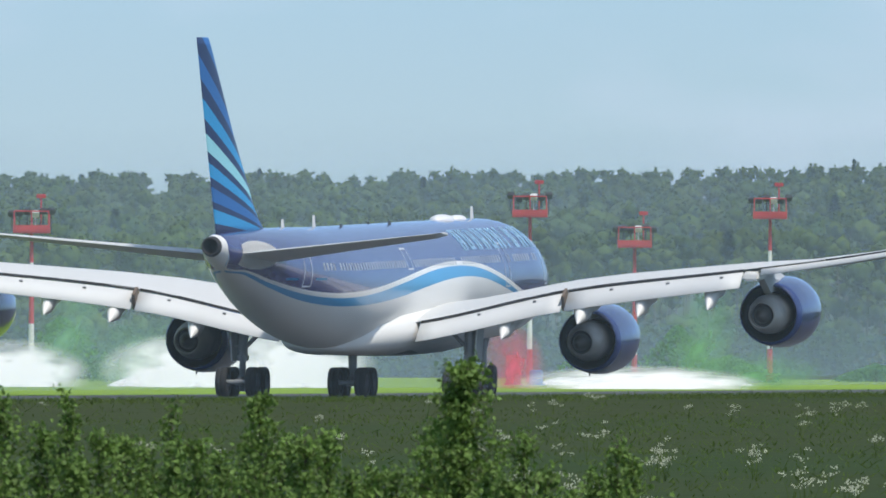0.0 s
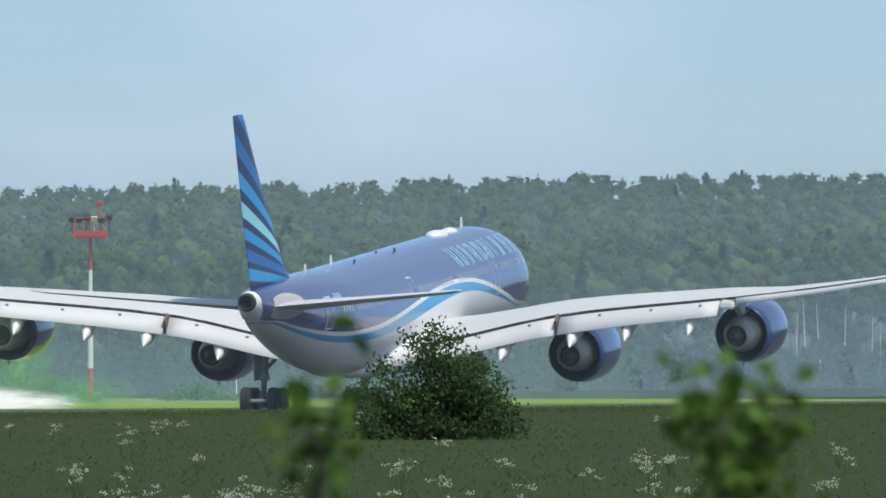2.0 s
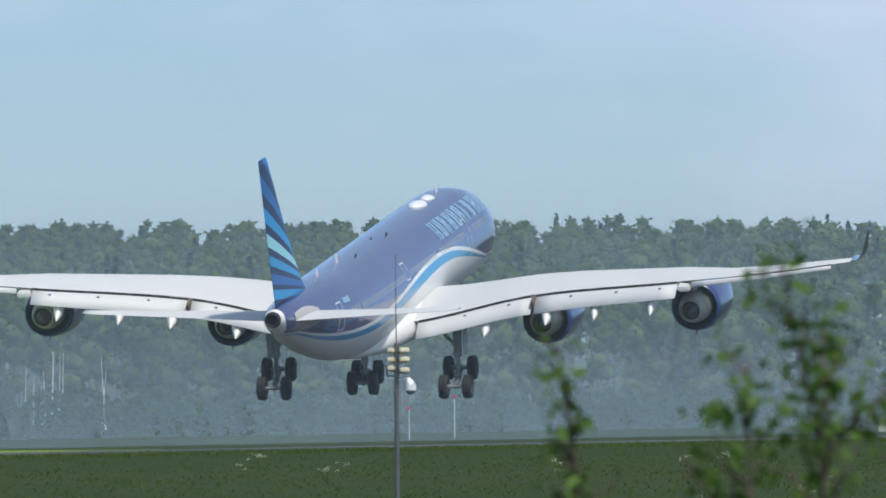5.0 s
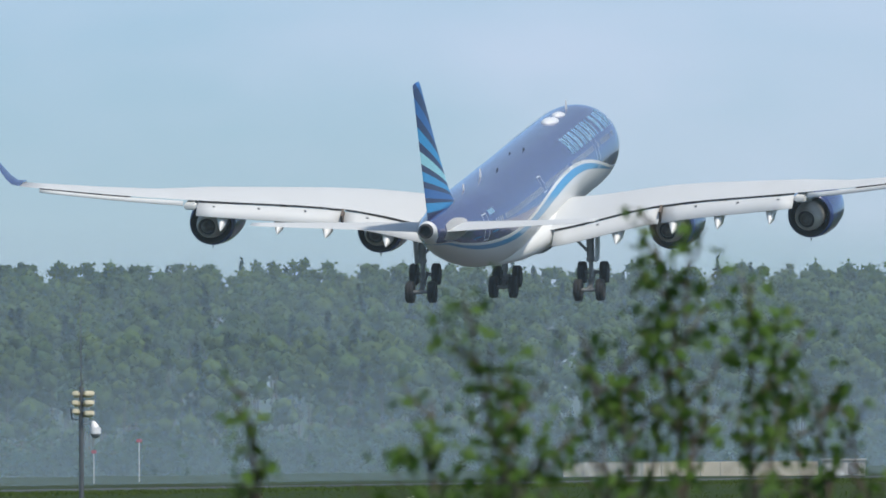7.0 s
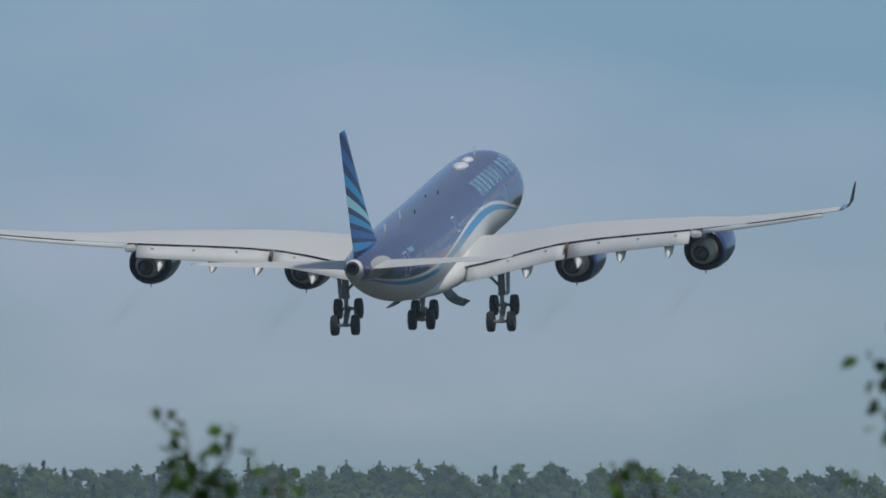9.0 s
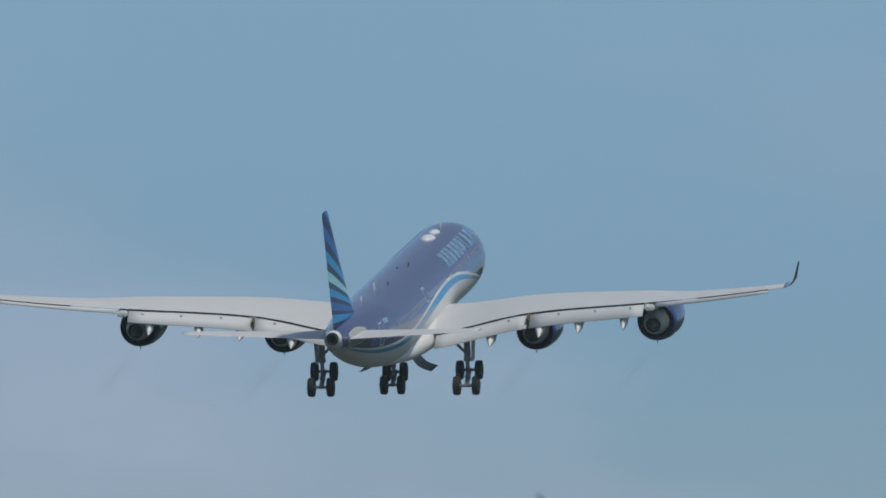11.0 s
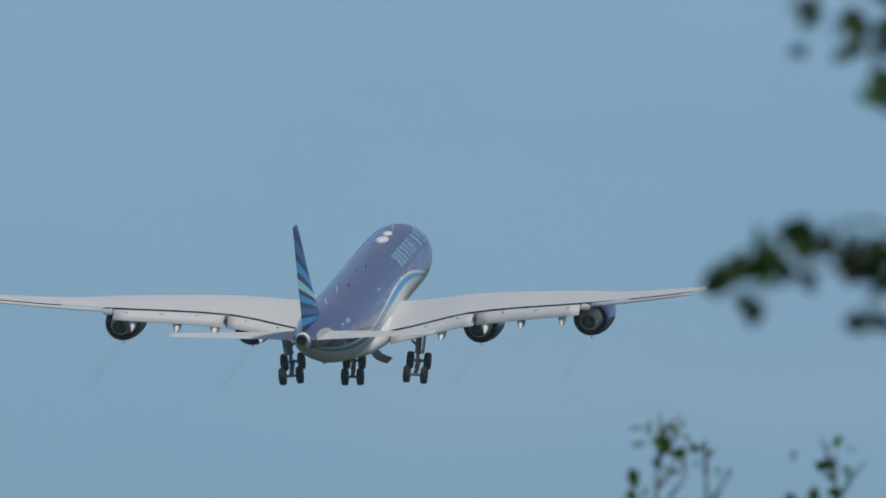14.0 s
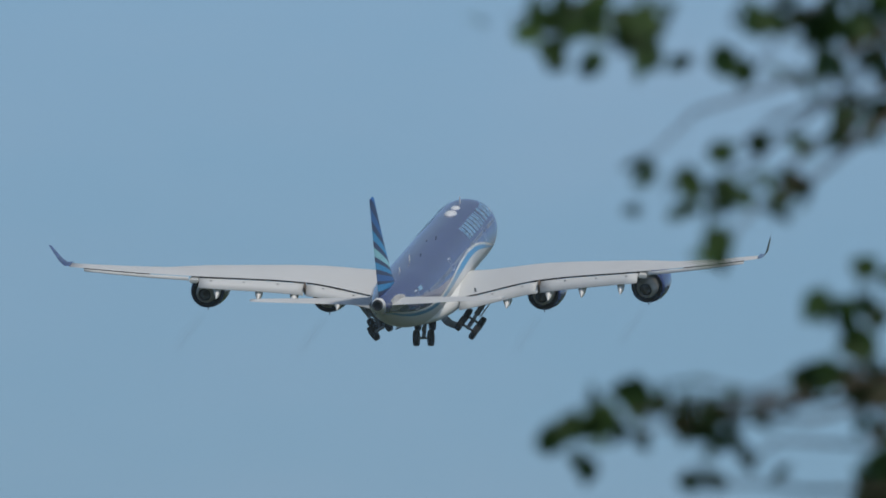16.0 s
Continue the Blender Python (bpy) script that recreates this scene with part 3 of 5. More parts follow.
def build_airliner():
    plane = thing("airliner", "blue and white four-engined airliner with striped blue fin taking off", "airliner")
    fus = part("fuselage", fuselage_mesh(), None, plane, "fuselage, deep blue above, white below, cyan wave between")
    # exhaust of the auxiliary power unit
    bm = bmesh.new()
    add_turned(bm, [(-30.55, 0.47), (-30.75, 0.44), (-30.9, 0.40), (-30.9, 0.33), (-30.3, 0.30), (-30.29, 0.001)], 24, Matrix.Translation((0, 0, 1.95)))
    part("tail_exhaust", bm, M_DARKMETAL, plane, "dark metal exhaust at the tail's end", True)
    # belly fairing
    bm = bmesh.new()
    rings = []
    for y, w, top, bot in ((-9.5, 0.3, -2.45, -2.75), (-8.0, 1.3, -1.9, -2.92), (-5.5, 2.45, -1.25, -3.05), (-2.0, 3.0, -0.9, -3.08), (4.0, 3.35, -0.6, -3.12), (9.0, 3.25, -0.55, -3.05), (13.0, 2.9, -0.9, -2.85), (16.5, 1.5, -1.7, -2.6)):
        c, h = (top + bot) / 2, (top - bot) / 2
        ring = []
        for i in range(28):
            t = 2 * math.pi * i / 28
            sx, cz = math.sin(t), math.cos(t)
            ring.append(bm.verts.new((w * math.copysign(abs(sx) ** 0.7, sx), y, c + h * math.copysign(abs(cz) ** 0.75, cz))))
        rings.append(ring)
    for a, b in zip(rings, rings[1:]):
        for i in range(28):
            bm.faces.new((a[i], a[(i + 1) % 28], b[(i + 1) % 28], b[i]))
    bm.faces.new(rings[0])
    bm.faces.new(rings[-1])
    part("belly_fairing", bm, M_WHITE, plane, "white belly fairing", True)
    # fin and tailplane
    part("fin", fin_mesh(), M_FIN, plane, "tall fin with fanned blue and cyan stripes", True)
    for side in (1, -1):
        part("tailplane", lofted(tail_thing_sections(), side, -0.05), M_GREYW, plane, smooth=True)
        bm = bmesh.new()
        g = []
        for i in range(9):
            u = i / 8
            y = -28.35 + 4.4 * u
            hgt = 0.62 * math.sin(math.pi * (0.16 + 0.78 * u)) ** 0.5
            zc = 1.66
            g.append([bm.verts.new((side * (side_x(y, max(min(z, 2.6), 0.75)) + 0.03), y, z)) for z in [zc - hgt * 1.2 + hgt * 2.1 * k / 6 for k in range(7)]])
        for a, b in zip(g, g[1:]):
            for k in range(6):
                bm.faces.new((a[k], b[k], b[k + 1], a[k + 1]))
        bmesh.ops.solidify(bm, geom=list(bm.faces), thickness=0.02)
        part("tailplane_root_plate", bm, M_WHITE, plane, "pale plate round the tailplane root")
    # wings
    for side in (1, -1):
        wing = part("wing", lofted(wing_sections(), side, twist), M_GREYW, plane, smooth=True)
        part("inboard_flap", flap(side, 3.2, 10.0, 0.80, 0.85, 1.25, 1.15), M_GREYW, wing, "pale grey lowered flap", True)
        part("outboard_flap", flap(side, 10.2, 18.9, 0.85, 0.70, 1.15, 1.0), M_GREYW, wing, "pale grey lowered flap", True)
        part("aileron", flap(side, 19.8, 28.4, 0.22, 0.10, 0.2, 0.12), M_GREYW, wing, smooth=True)
        # dark strip painted as the shade in the slot between wing and flap
        bm = bmesh.new()
        for x0, x1 in ((3.2, 10.0), (10.2, 18.9), (23.0, 28.4)):
            rows = [te(x0 + (x1 - x0) * i / 8) for i in range(9)]
            vs = []
            for i, (y, z) in enumerate(rows):
                x = side * (x0 + (x1 - x0) * i / 8)
                vs.append([bm.verts.new((x, y - 0.012, z + 0.045)), bm.verts.new((x, y - 0.012, z - 0.085)), bm.verts.new((x, y + 0.3, z - 0.085)), bm.verts.new((x, y + 0.3, z + 0.02))])
            for a, b in zip(vs, vs[1:]):
                for k in range(4):
                    bm.faces.new((a[k], b[k], b[(k + 1) % 4], a[(k + 1) % 4]))
            bm.faces.new(vs[0])
            bm.faces.new(vs[-1])
        part("flap_slot_shade", bm, M_SLOTSHADE, wing, "dark strip painted as shade along the flap slot")
        y, z = te(10.1)
        bm = bmesh.new()
        add_box(bm, (0.14, 0.9, 0.75), Matrix.Translation((side * 10.1, y - 0.45, z - 0.42)) @ pose(0, 0, 0, 25, 0, 0), 0.02)
        part("flap_joint", bm, M_SEAM, wing, "brownish seal between the flaps")
        for x in (6.0, 8.6, 12.4, 15.2, 17.9):
            y, z = te(x)
            bm = bmesh.new()
            add_box(bm, (0.17, 0.10, 0.16), Matrix.Translation((side * x, y - 0.36, z - 0.27)) @ pose(0, 0, 0, 35, 0, 0), 0.02)
            part("flap_hinge_cover", bm, M_GEARGREY, wing)
        y, z = te(19.3)
        bm = bmesh.new()
        add_box(bm, (0.75, 1.9, 0.42), Matrix.Translation((side * 19.35, y + 0.5, z - 0.28)) @ pose(0, 0, 0, 4, 0, 0), 0.1)
        part("flap_end_fence", bm, M_WHITE, wing)
        for x, ln, w in ((7.3, 4.2, 0.40), (11.0, 4.6, 0.40), (13.95, 4.0, 0.35), (17.4, 3.6, 0.32)):
            fairing(plane, side, x, ln, w)
        # winglet
        y, z = te(29.6)
        bm = bmesh.new()
        rings = []
        for dx, dz, l, c in ((0, 0.02, le(29.6), 2.7), (0.45, 0.12, le(29.6) - 0.5, 2.4), (0.8, 0.55, le(29.6) - 1.25, 1.95), (1.35, 1.95, le(29.6) - 3.6, 1.0), (1.42, 2.1, le(29.6) - 4.2, 0.6)):
            k = min(1.0, dx / 0.8)
            rings.append([bm.verts.new((side * (29.6 + dx - v * c * k), l - u * c, z + 0.05 + dz + v * c * (1 - k * 0.7))) for u, v in airfoil(8, 0.09)])
        mm = len(rings[0])
        for a, b in zip(rings, rings[1:]):
            for i in range(mm):
                bm.faces.new((a[i], a[(i + 1) % mm], b[(i + 1) % mm], b[i]))
        bm.faces.new(rings[-1])
        bm.faces.new(rings[0])
        part("winglet", bm, M_NACELLE, wing, "raked dark blue winglet", True)
        engine(plane, side * 9.3, 6.2, -2.42, side)
        engine(plane, side * 19.02, 0.55, -1.12, side)
    # doors, windows
    for side in (1, -1):
        for y in (-20.0, -1.2, 19.3, 28.3):
            door_outline(plane, y, side, z0=0.1 if y < -10 else -0.3 if y > 10 else 0.75)
        rng = random.Random(4)
        for y in np.arange(-17.6, 26.5, 0.533):
            if any(abs(y - d) < 0.8 for d in (-1.2, 19.3)) or rng.random() < 0.07:
                continue
            side_plate(plane, "cabin_window", y - 0.12, y + 0.12, 0.86, 1.20, side, M_PANE, 0.008, 2)
    # lettering above the windows becomes plain strokes of its size
    for side in (1, -1):
        for k, w in enumerate((0.95, 0.9, 0.8, 0.9, 0.9, 0.95, 0.3, 0.7, 0.95, 0.95)):
            y = 11.6 + 1.62 * k
            for o in ((0.0, w - 0.25) if w > 0.3 else (0.1,)):
                side_plate(plane, "title_bar", y + o, y + o + 0.40, 1.50, 2.42, side, M_PALE, 0.035, 5)
            if w > 0.3:
                z = (1.84, 1.52, 1.95)[k % 3]
                side_plate(plane, "title_bar", y + 0.40, y + w - 0.25, z, z + 0.13, side, M_PALE, 0.035, 2)
        side_plate(plane, "registration_bar", -18.9, -17.4, 1.55, 1.85, side, M_PALE, 0.035, 3)
        side_plate(plane, "service_panel_mark", -22.6, -21.2, 0.42, 0.52, side, M_CYAN, 0.012, 2)
        side_plate(plane, "service_panel_mark", -18.9, -17.4, 0.42, 0.52, side, M_CYAN, 0.012, 2)
    # domes and aerials on the crown
    for y, l, w, h in ((17.7, 2.6, 0.85, 0.30), (21.0, 1.7, 0.65, 0.24)):
        bm = bmesh.new()
        bmesh.ops.create_uvsphere(bm, u_segments=20, v_segments=10, radius=1.0, matrix=Matrix.Translation((0, y, 2.78 + lift(y))) @ Matrix.Diagonal((w / 2 * 1.3, l / 2, h, 1)))
        part("antenna_dome", bm, M_WHITEPLASTIC, plane, "white antenna dome", True)
    for y, h, x in ((24.2, 0.6, 0), (-9.5, 0.55, 0), (-16.0, 0.4, 0), (-6.0, 0.14, 0.5), (2.0, 0.12, 0), (4.0, 0.16, 0.55)):
        bm = bmesh.new()
        vs = [bm.verts.new((x + s * 0.03, y + o, z + lift(y))) for s in (-1, 1) for o, z in ((0.25, 2.7), (-0.25, 2.7), (-0.22, 2.78 + h), (-0.02, 2.78 + h))]
        for f in ((0, 1, 2, 3), (4, 5, 6, 7), (0, 1, 5, 4), (1, 2, 6, 5), (2, 3, 7, 6), (3, 0, 4, 7)):
            bm.faces.new([vs[k] for k in f])
        part("blade_aerial", bm, M_WHITE if h > 0.33 else M_LAMPDARK, plane)
    # landing gear
    gear = {}
    for side in (1, -1):
        gear["leg", side] = main_leg(plane, side)
        gear["bogie", side] = bogie(plane, "main_bogie", 1.40, 1.98)
        gear["door", side] = gear_door(plane, side)
    bm = bmesh.new()
    add_rod(bm, (0, 0, 0.6), (0, 0, -0.7), 0.2)
    add_rod(bm, (0, 0, -0.6), (0, 0, -1.35), 0.14)
    add_rod(bm, (0, 0, -0.4), (0.0, 1.6, 0.5), 0.1)
    add_rod(bm, (0, 0, -0.2), (0.55, 0.1, 0.5), 0.08)
    add_rod(bm, (0, 0, -0.2), (-0.55, 0.1, 0.5), 0.08)
    gear["leg", 0] = part("centre_gear_leg", bm, M_GEARGREY, plane)
    gear["bogie", 0] = bogie(plane, "centre_bogie", 1.25, 1.7)
    bm = bmesh.new()
    add_rod(bm, (0, 0, 1.0), (0, 0, -1.4), 0.13)
    add_rod(bm, (-0.45, 0, -1.4), (0.45, 0, -1.4), 0.08)
    add_rod(bm, (0, 0, -0.4), (0, 1.4, 0.8), 0.08)
    nose = part("nose_gear", bm, M_GEARGREY, plane)
    nose.location = (0, 26.9, -2.75)
    for s in (-1, 1):
        w = part("wheel", WHEEL, None, nose)
        w.location, w.scale = (s * 0.38, 0, -1.4), (0.7, 0.77, 0.77)
    return plane, gear


airliner, gear = build_airliner()


# ---- ground ----
def ground_rise(x):
    if x > -304:   # a low bank along the runway's edge
        return curve([(-304, 0.0), (-300, 0.40), (-292, 0.42), (-270, 0.0), (0, 0.0)], x)
    return 0.0 if x > -430 else min(9.0, (-430 - x) * 0.028)


def build_ground():
    xs = [-2600, -1600, -1000, -800, -700, -620, -560, -500, -460, -430, -400, -304, -300, -292, -270, 0, 300, 1500]
    ys = list(range(-1200, 7500, 300))
    verts = [(x, y, ground_rise(x)) for x in xs for y in ys]
    n = len(ys)
    faces = [(i * n + j, (i + 1) * n + j, (i + 1) * n + j + 1, i * n + j + 1) for i in range(len(xs) - 1) for j in range(n - 1)]
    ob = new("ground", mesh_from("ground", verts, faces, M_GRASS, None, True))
    tagged(ob, "wide flat green airfield meadow", "ground", kind="structure")

    def slab(name, x0, x1, y0, y1, z, material, label):
        vs = [(x0, y0, 0), (x1, y0, 0), (x1, y1, 0), (x0, y1, 0), (x0, y0, z), (x1, y0, z), (x1, y1, z), (x0, y1, z)]
        fs = [(4, 5, 6, 7), (0, 1, 5, 4), (1, 2, 6, 5), (2, 3, 7, 6), (3, 0, 4, 7)]
        o = new(name, mesh_from(name, vs, fs, material))
        tagged(o, label, name, kind="structure")
    slab("runway", -348.5, -304, -400, 3000, 0.02, M_ASPHALT, "dark grey asphalt runway")
    # this strip looks sunlit by its brighter base colour
    slab("verge", -428, -348.7, 1300, 1870, 0.03, M_SUNVERGE, "grass verge beyond the runway, its sunlight painted in bright")


build_ground()


# ---- foliage ----
def leaf_cloud(rng, count, place, size, up=0.4, aspect=0.7):
    """Arrays of leaf-like bent diamonds: place(rng) gives centres (count, 3)."""
    c = place
    n = len(c)
    a = rng.normal(size=(n, 3))
    a[:, 2] *= 0.6
    a /= np.linalg.norm(a, axis=1)[:, None]
    b = rng.normal(size=(n, 3))
    b -= (b * a).sum(1)[:, None] * a
    b /= np.linalg.norm(b, axis=1)[:, None]
    s = size * rng.uniform(0.6, 1.4, n)[:, None]
    v = np.empty((n, 4, 3))
    nn = np.cross(a, b)
    v[:, 0] = c - a * s * 0.5
    v[:, 1] = c + b * s * 0.5 * aspect + nn * s * 0.12
    v[:, 2] = c + a * s * 0.5
    v[:, 3] = c - b * s * 0.5 * aspect + nn * s * 0.12
    return v.reshape(-1, 3)


def quads(verts, mats, name, index=None):
    n = len(verts) // 4
    me = bpy.data.meshes.new(name)
    me.vertices.add(len(verts))
    me.vertices.foreach_set("co", np.asarray(verts, dtype=np.float32).ravel())
    me.loops.add(4 * n)
    me.loops.foreach_set("vertex_index", np.arange(4 * n, dtype=np.int32))
    me.polygons.add(n)
    me.polygons.foreach_set("loop_start", np.arange(0, 4 * n, 4, dtype=np.int32))
    for m in mats:
        me.materials.append(m)
    if index is not None:
        me.polygons.foreach_set("material_index", np.asarray(index, dtype=np.int32))
    me.update(calc_edges=True)
    me.validate()
    return me


def spruce_shape(rng, n):
    """Spruce of height 1, foot at 0: centres of its twigs in tiers."""
    z = rng.uniform(0.12, 1.0, n) ** 0.9
    t = rng.uniform(0, 2 * np.pi, n)
    tier = 0.75 + 0.25 * np.sin(z * 45)
    r = (1.02 - z) * 0.26 * tier * np.sqrt(rng.uniform(0.4, 1, n))
    return np.stack([r * np.cos(t), r * np.sin(t), z], 1)


def lump_shapes(rng, count):
    """Unit lumps of foliage: spheres broken up by noise."""
    bm = bmesh.new()
    bmesh.ops.create_icosphere(bm, subdivisions=1, radius=1.0)
    co = np.array([v.co[:] for v in bm.verts])
    tri = np.array([[v.index for v in f.verts] for f in bm.faces])
    bm.free()
    return [co * (1 + rng.normal(0, 0.11, len(co)))[:, None] * rng.uniform(0.85, 1.15, 3) for _ in range(count)], tri


def skyline(heading):
    """Elevation of the forest's upper edge, in degrees."""
    return float(np.interp(heading, (-13.7, -12.7, -12.2, -11.3, -10.5, -9.5, -9.0, -8.6, -8.0), (0.241, 0.246, 0.255, 0.275, 0.284, 0.307, 0.318, 0.332, 0.342)))


def trunk_stand(rng, name, label, material, feet, girth):
    """Tapered five-sided trunks, many in one mesh."""
    vs, fs = [], []
    for xx, yy, h in feet:
        r, g, dx, dy = girth * h, ground_rise(xx), rng.uniform(-0.5, 0.5), rng.uniform(-0.5, 0.5)
        k = len(vs)
        for i in range(5):
            a = 6.283 * i / 5
            vs.append((xx + r * math.cos(a), yy + r * math.sin(a), g))
        for i in range(5):
            a = 6.283 * i / 5
            vs.append((xx + dx + r * 0.3 * math.cos(a), yy + dy + r * 0.3 * math.sin(a), g + h * 0.85))
        fs += [(k + i, k + (i + 1) % 5, k + 5 + (i + 1) % 5, k + 5 + i) for i in range(5)]
    tagged(new(name, mesh_from(name, vs, fs, material)), label, "tree trunks", kind="stuff")


def build_forest():
    rng = np.random.default_rng(7)
    shapes, tri = lump_shapes(rng, 16)
    needle = [spruce_shape(rng, 260) for _ in range(4)]
    lumps, verts, index, trunks, stems = [], [], [], [], []
    rows = 19
    for row in range(rows):
        depth = row / (rows - 1)
        x = -439.0 - 470.0 * depth ** 1.25
        y, far = -x / math.tan(radians(14.0)), -x / math.tan(radians(7.3))
        while y < far:
            xx, yy = x + rng.uniform(-6, 6) * (0.4 + depth), y + rng.uniform(-1.5, 1.5)
            reach, hd = math.hypot(xx, yy), math.degrees(math.atan2(xx, yy))
            sky_el = skyline(hd)
            el = 0.115 + (sky_el - 0.115) * depth ** 0.8
            wide = rng.uniform(3.4, 6.0) * (0.75 + 0.25 * reach / 3000) * (0.75 if depth > 0.85 else 1.0)
            g = ground_rise(xx)
            h = 4.0 + reach * math.radians(el) - g + rng.normal(0, 0.28 if depth < 0.85 else 0.14)
            y += wide * rng.uniform(0.34, 0.56) / abs(math.sin(math.radians(hd)))
            if rng.random() < 0.02 + 0.10 * max(0.0, min(1.0, (hd + 11.5) / 2.0)):
                t = needle[rng.integers(0, 4)]
                hh = h + rng.uniform(-0.3, 0.8)
                c = t * (hh * 0.95, hh * 0.95, hh) + (xx, yy, g)
                verts.append(leaf_cloud(rng, len(c), c, 0.7))
                index.append(np.full(len(c), 1))
                stems.append((xx, yy, hh))
                continue
            n = 10 if row < 2 else 7
            for k in range(n):
                lo = k / n
                size = wide * rng.uniform(0.12, 0.21)
                z = h - size * 0.9 - (0.0 if k == 0 else (h - size if row < 2 else min(h * 0.6, 5.5)) * lo * rng.uniform(0.6, 1.0))
                r = wide * 0.42 * math.sqrt(min(1.0, lo * 2.2)) * rng.uniform(0.6, 1.0)
                a = rng.uniform(0, 6.283)
                c0 = np.array([xx + r * math.cos(a), yy + r * math.sin(a), g + max(size * 0.5, z)])
                v = shapes[rng.integers(0, 16)] * (size, size, size * 0.9) + c0
                lumps.append(v)
                m = 34
                pick = rng.integers(0, len(v), m)
                c = c0 + (v[pick] - c0) * rng.uniform(0.85, 1.4, (m, 1))
                verts.append(leaf_cloud(rng, m, c, 0.26 + 0.00006 * reach))
                index.append(np.zeros(m, dtype=int))
            stems.append((xx, yy, h))
    for _ in range(17):
        hd = radians(rng.uniform(-11.0, -10.66))
        xx = -433.0 + rng.uniform(-1.5, 1.5)
        trunks.append((xx, xx / math.tan(hd), rng.uniform(4.5, 7.2)))
    me = bpy.data.meshes.new("forest")
    co = np.concatenate(lumps).astype(np.float32)
    n = len(lumps)
    faces = (tri[None] + (np.arange(n) * len(shapes[0]))[:, None, None]).reshape(-1, 3).astype(np.int32)
    me.vertices.add(len(co))
    me.vertices.foreach_set("co", co.ravel())
    me.loops.add(len(faces) * 3)
    me.loops.foreach_set("vertex_index", faces.ravel())
    me.polygons.add(len(faces))
    me.polygons.foreach_set("loop_start", np.arange(0, len(faces) * 3, 3, dtype=np.int32))
    me.materials.append(M_FOREST)
    me.polygons.foreach_set("use_smooth", np.ones(len(faces), dtype=bool))
    me.update(calc_edges=True)
    tagged(new("forest", me), "hazy green broadleaf forest beyond the runway", "forest", kind="stuff")
    ob = new("forest_leaves", quads(np.concatenate(verts), [M_FOREST, M_CONIFER], "forest_leaves", np.concatenate(index)))
    tagged(ob, "leafy birch twigs and dark spruces of the forest", "forest", kind="stuff")
    for name, label, material, feet, girth in (("forest_trunks", "slim white birch trunks at the forest edge", M_BIRCHBARK, trunks, 0.011),
                                               ("forest_stems", "brown tree trunks within the forest", M_TWIG, stems, 0.012)):
        trunk_stand(rng, name, label, material, feet, girth)
    # undergrowth along the forest's foot
    cs = []
    y = 1650.0
    while y < 3200:
        w, h = rng.uniform(2, 5), rng.uniform(1.5, 3.6)
        n = 140
        d = rng.normal(size=(n, 3))
        d /= np.linalg.norm(d, axis=1)[:, None]
        cs.append(np.stack([-432 + rng.uniform(-4, 3) + d[:, 0] * w * 0.5, y + d[:, 1] * w * 0.6, np.abs(d[:, 2]) * h], 1))
        y += rng.uniform(1.2, 3.2)
    c = np.concatenate(cs)
    ob = new("undergrowth", quads(leaf_cloud(rng, len(c), c, 0.45), [M_UNDER], "undergrowth"))
    tagged(ob, "low green scrub along the forest edge", "undergrowth", kind="stuff")


build_forest()



# ---- see-through sheets that imitate haze before the forest ----
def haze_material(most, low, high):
    """Sheet colour that imitates haze and thins out with height; low and high are heights as parts of the distance
    along the runway.
    """
    m = bpy.data.materials.new("painted_haze_sheet")
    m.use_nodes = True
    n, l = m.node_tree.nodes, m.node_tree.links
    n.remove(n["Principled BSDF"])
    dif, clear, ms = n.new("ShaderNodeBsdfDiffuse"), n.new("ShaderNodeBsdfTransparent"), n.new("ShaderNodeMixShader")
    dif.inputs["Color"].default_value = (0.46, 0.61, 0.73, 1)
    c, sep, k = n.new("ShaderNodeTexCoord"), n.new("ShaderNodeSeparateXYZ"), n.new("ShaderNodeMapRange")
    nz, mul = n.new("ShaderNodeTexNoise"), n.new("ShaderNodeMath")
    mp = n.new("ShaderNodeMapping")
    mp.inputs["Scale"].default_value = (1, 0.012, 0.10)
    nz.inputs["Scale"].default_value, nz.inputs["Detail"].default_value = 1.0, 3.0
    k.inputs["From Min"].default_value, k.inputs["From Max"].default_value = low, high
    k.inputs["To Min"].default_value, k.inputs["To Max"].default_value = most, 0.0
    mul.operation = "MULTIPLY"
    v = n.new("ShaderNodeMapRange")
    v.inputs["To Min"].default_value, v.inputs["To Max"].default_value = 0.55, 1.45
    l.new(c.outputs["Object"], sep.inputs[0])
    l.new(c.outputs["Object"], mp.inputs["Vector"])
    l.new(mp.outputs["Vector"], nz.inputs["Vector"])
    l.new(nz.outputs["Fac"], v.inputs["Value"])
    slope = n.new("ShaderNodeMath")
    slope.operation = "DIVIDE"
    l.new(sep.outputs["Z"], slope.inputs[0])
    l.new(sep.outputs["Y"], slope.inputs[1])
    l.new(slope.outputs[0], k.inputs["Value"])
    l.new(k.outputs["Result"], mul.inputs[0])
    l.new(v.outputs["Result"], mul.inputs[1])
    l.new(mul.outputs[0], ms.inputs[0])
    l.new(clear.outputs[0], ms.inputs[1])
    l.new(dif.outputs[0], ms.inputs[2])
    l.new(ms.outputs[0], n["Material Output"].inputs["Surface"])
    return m


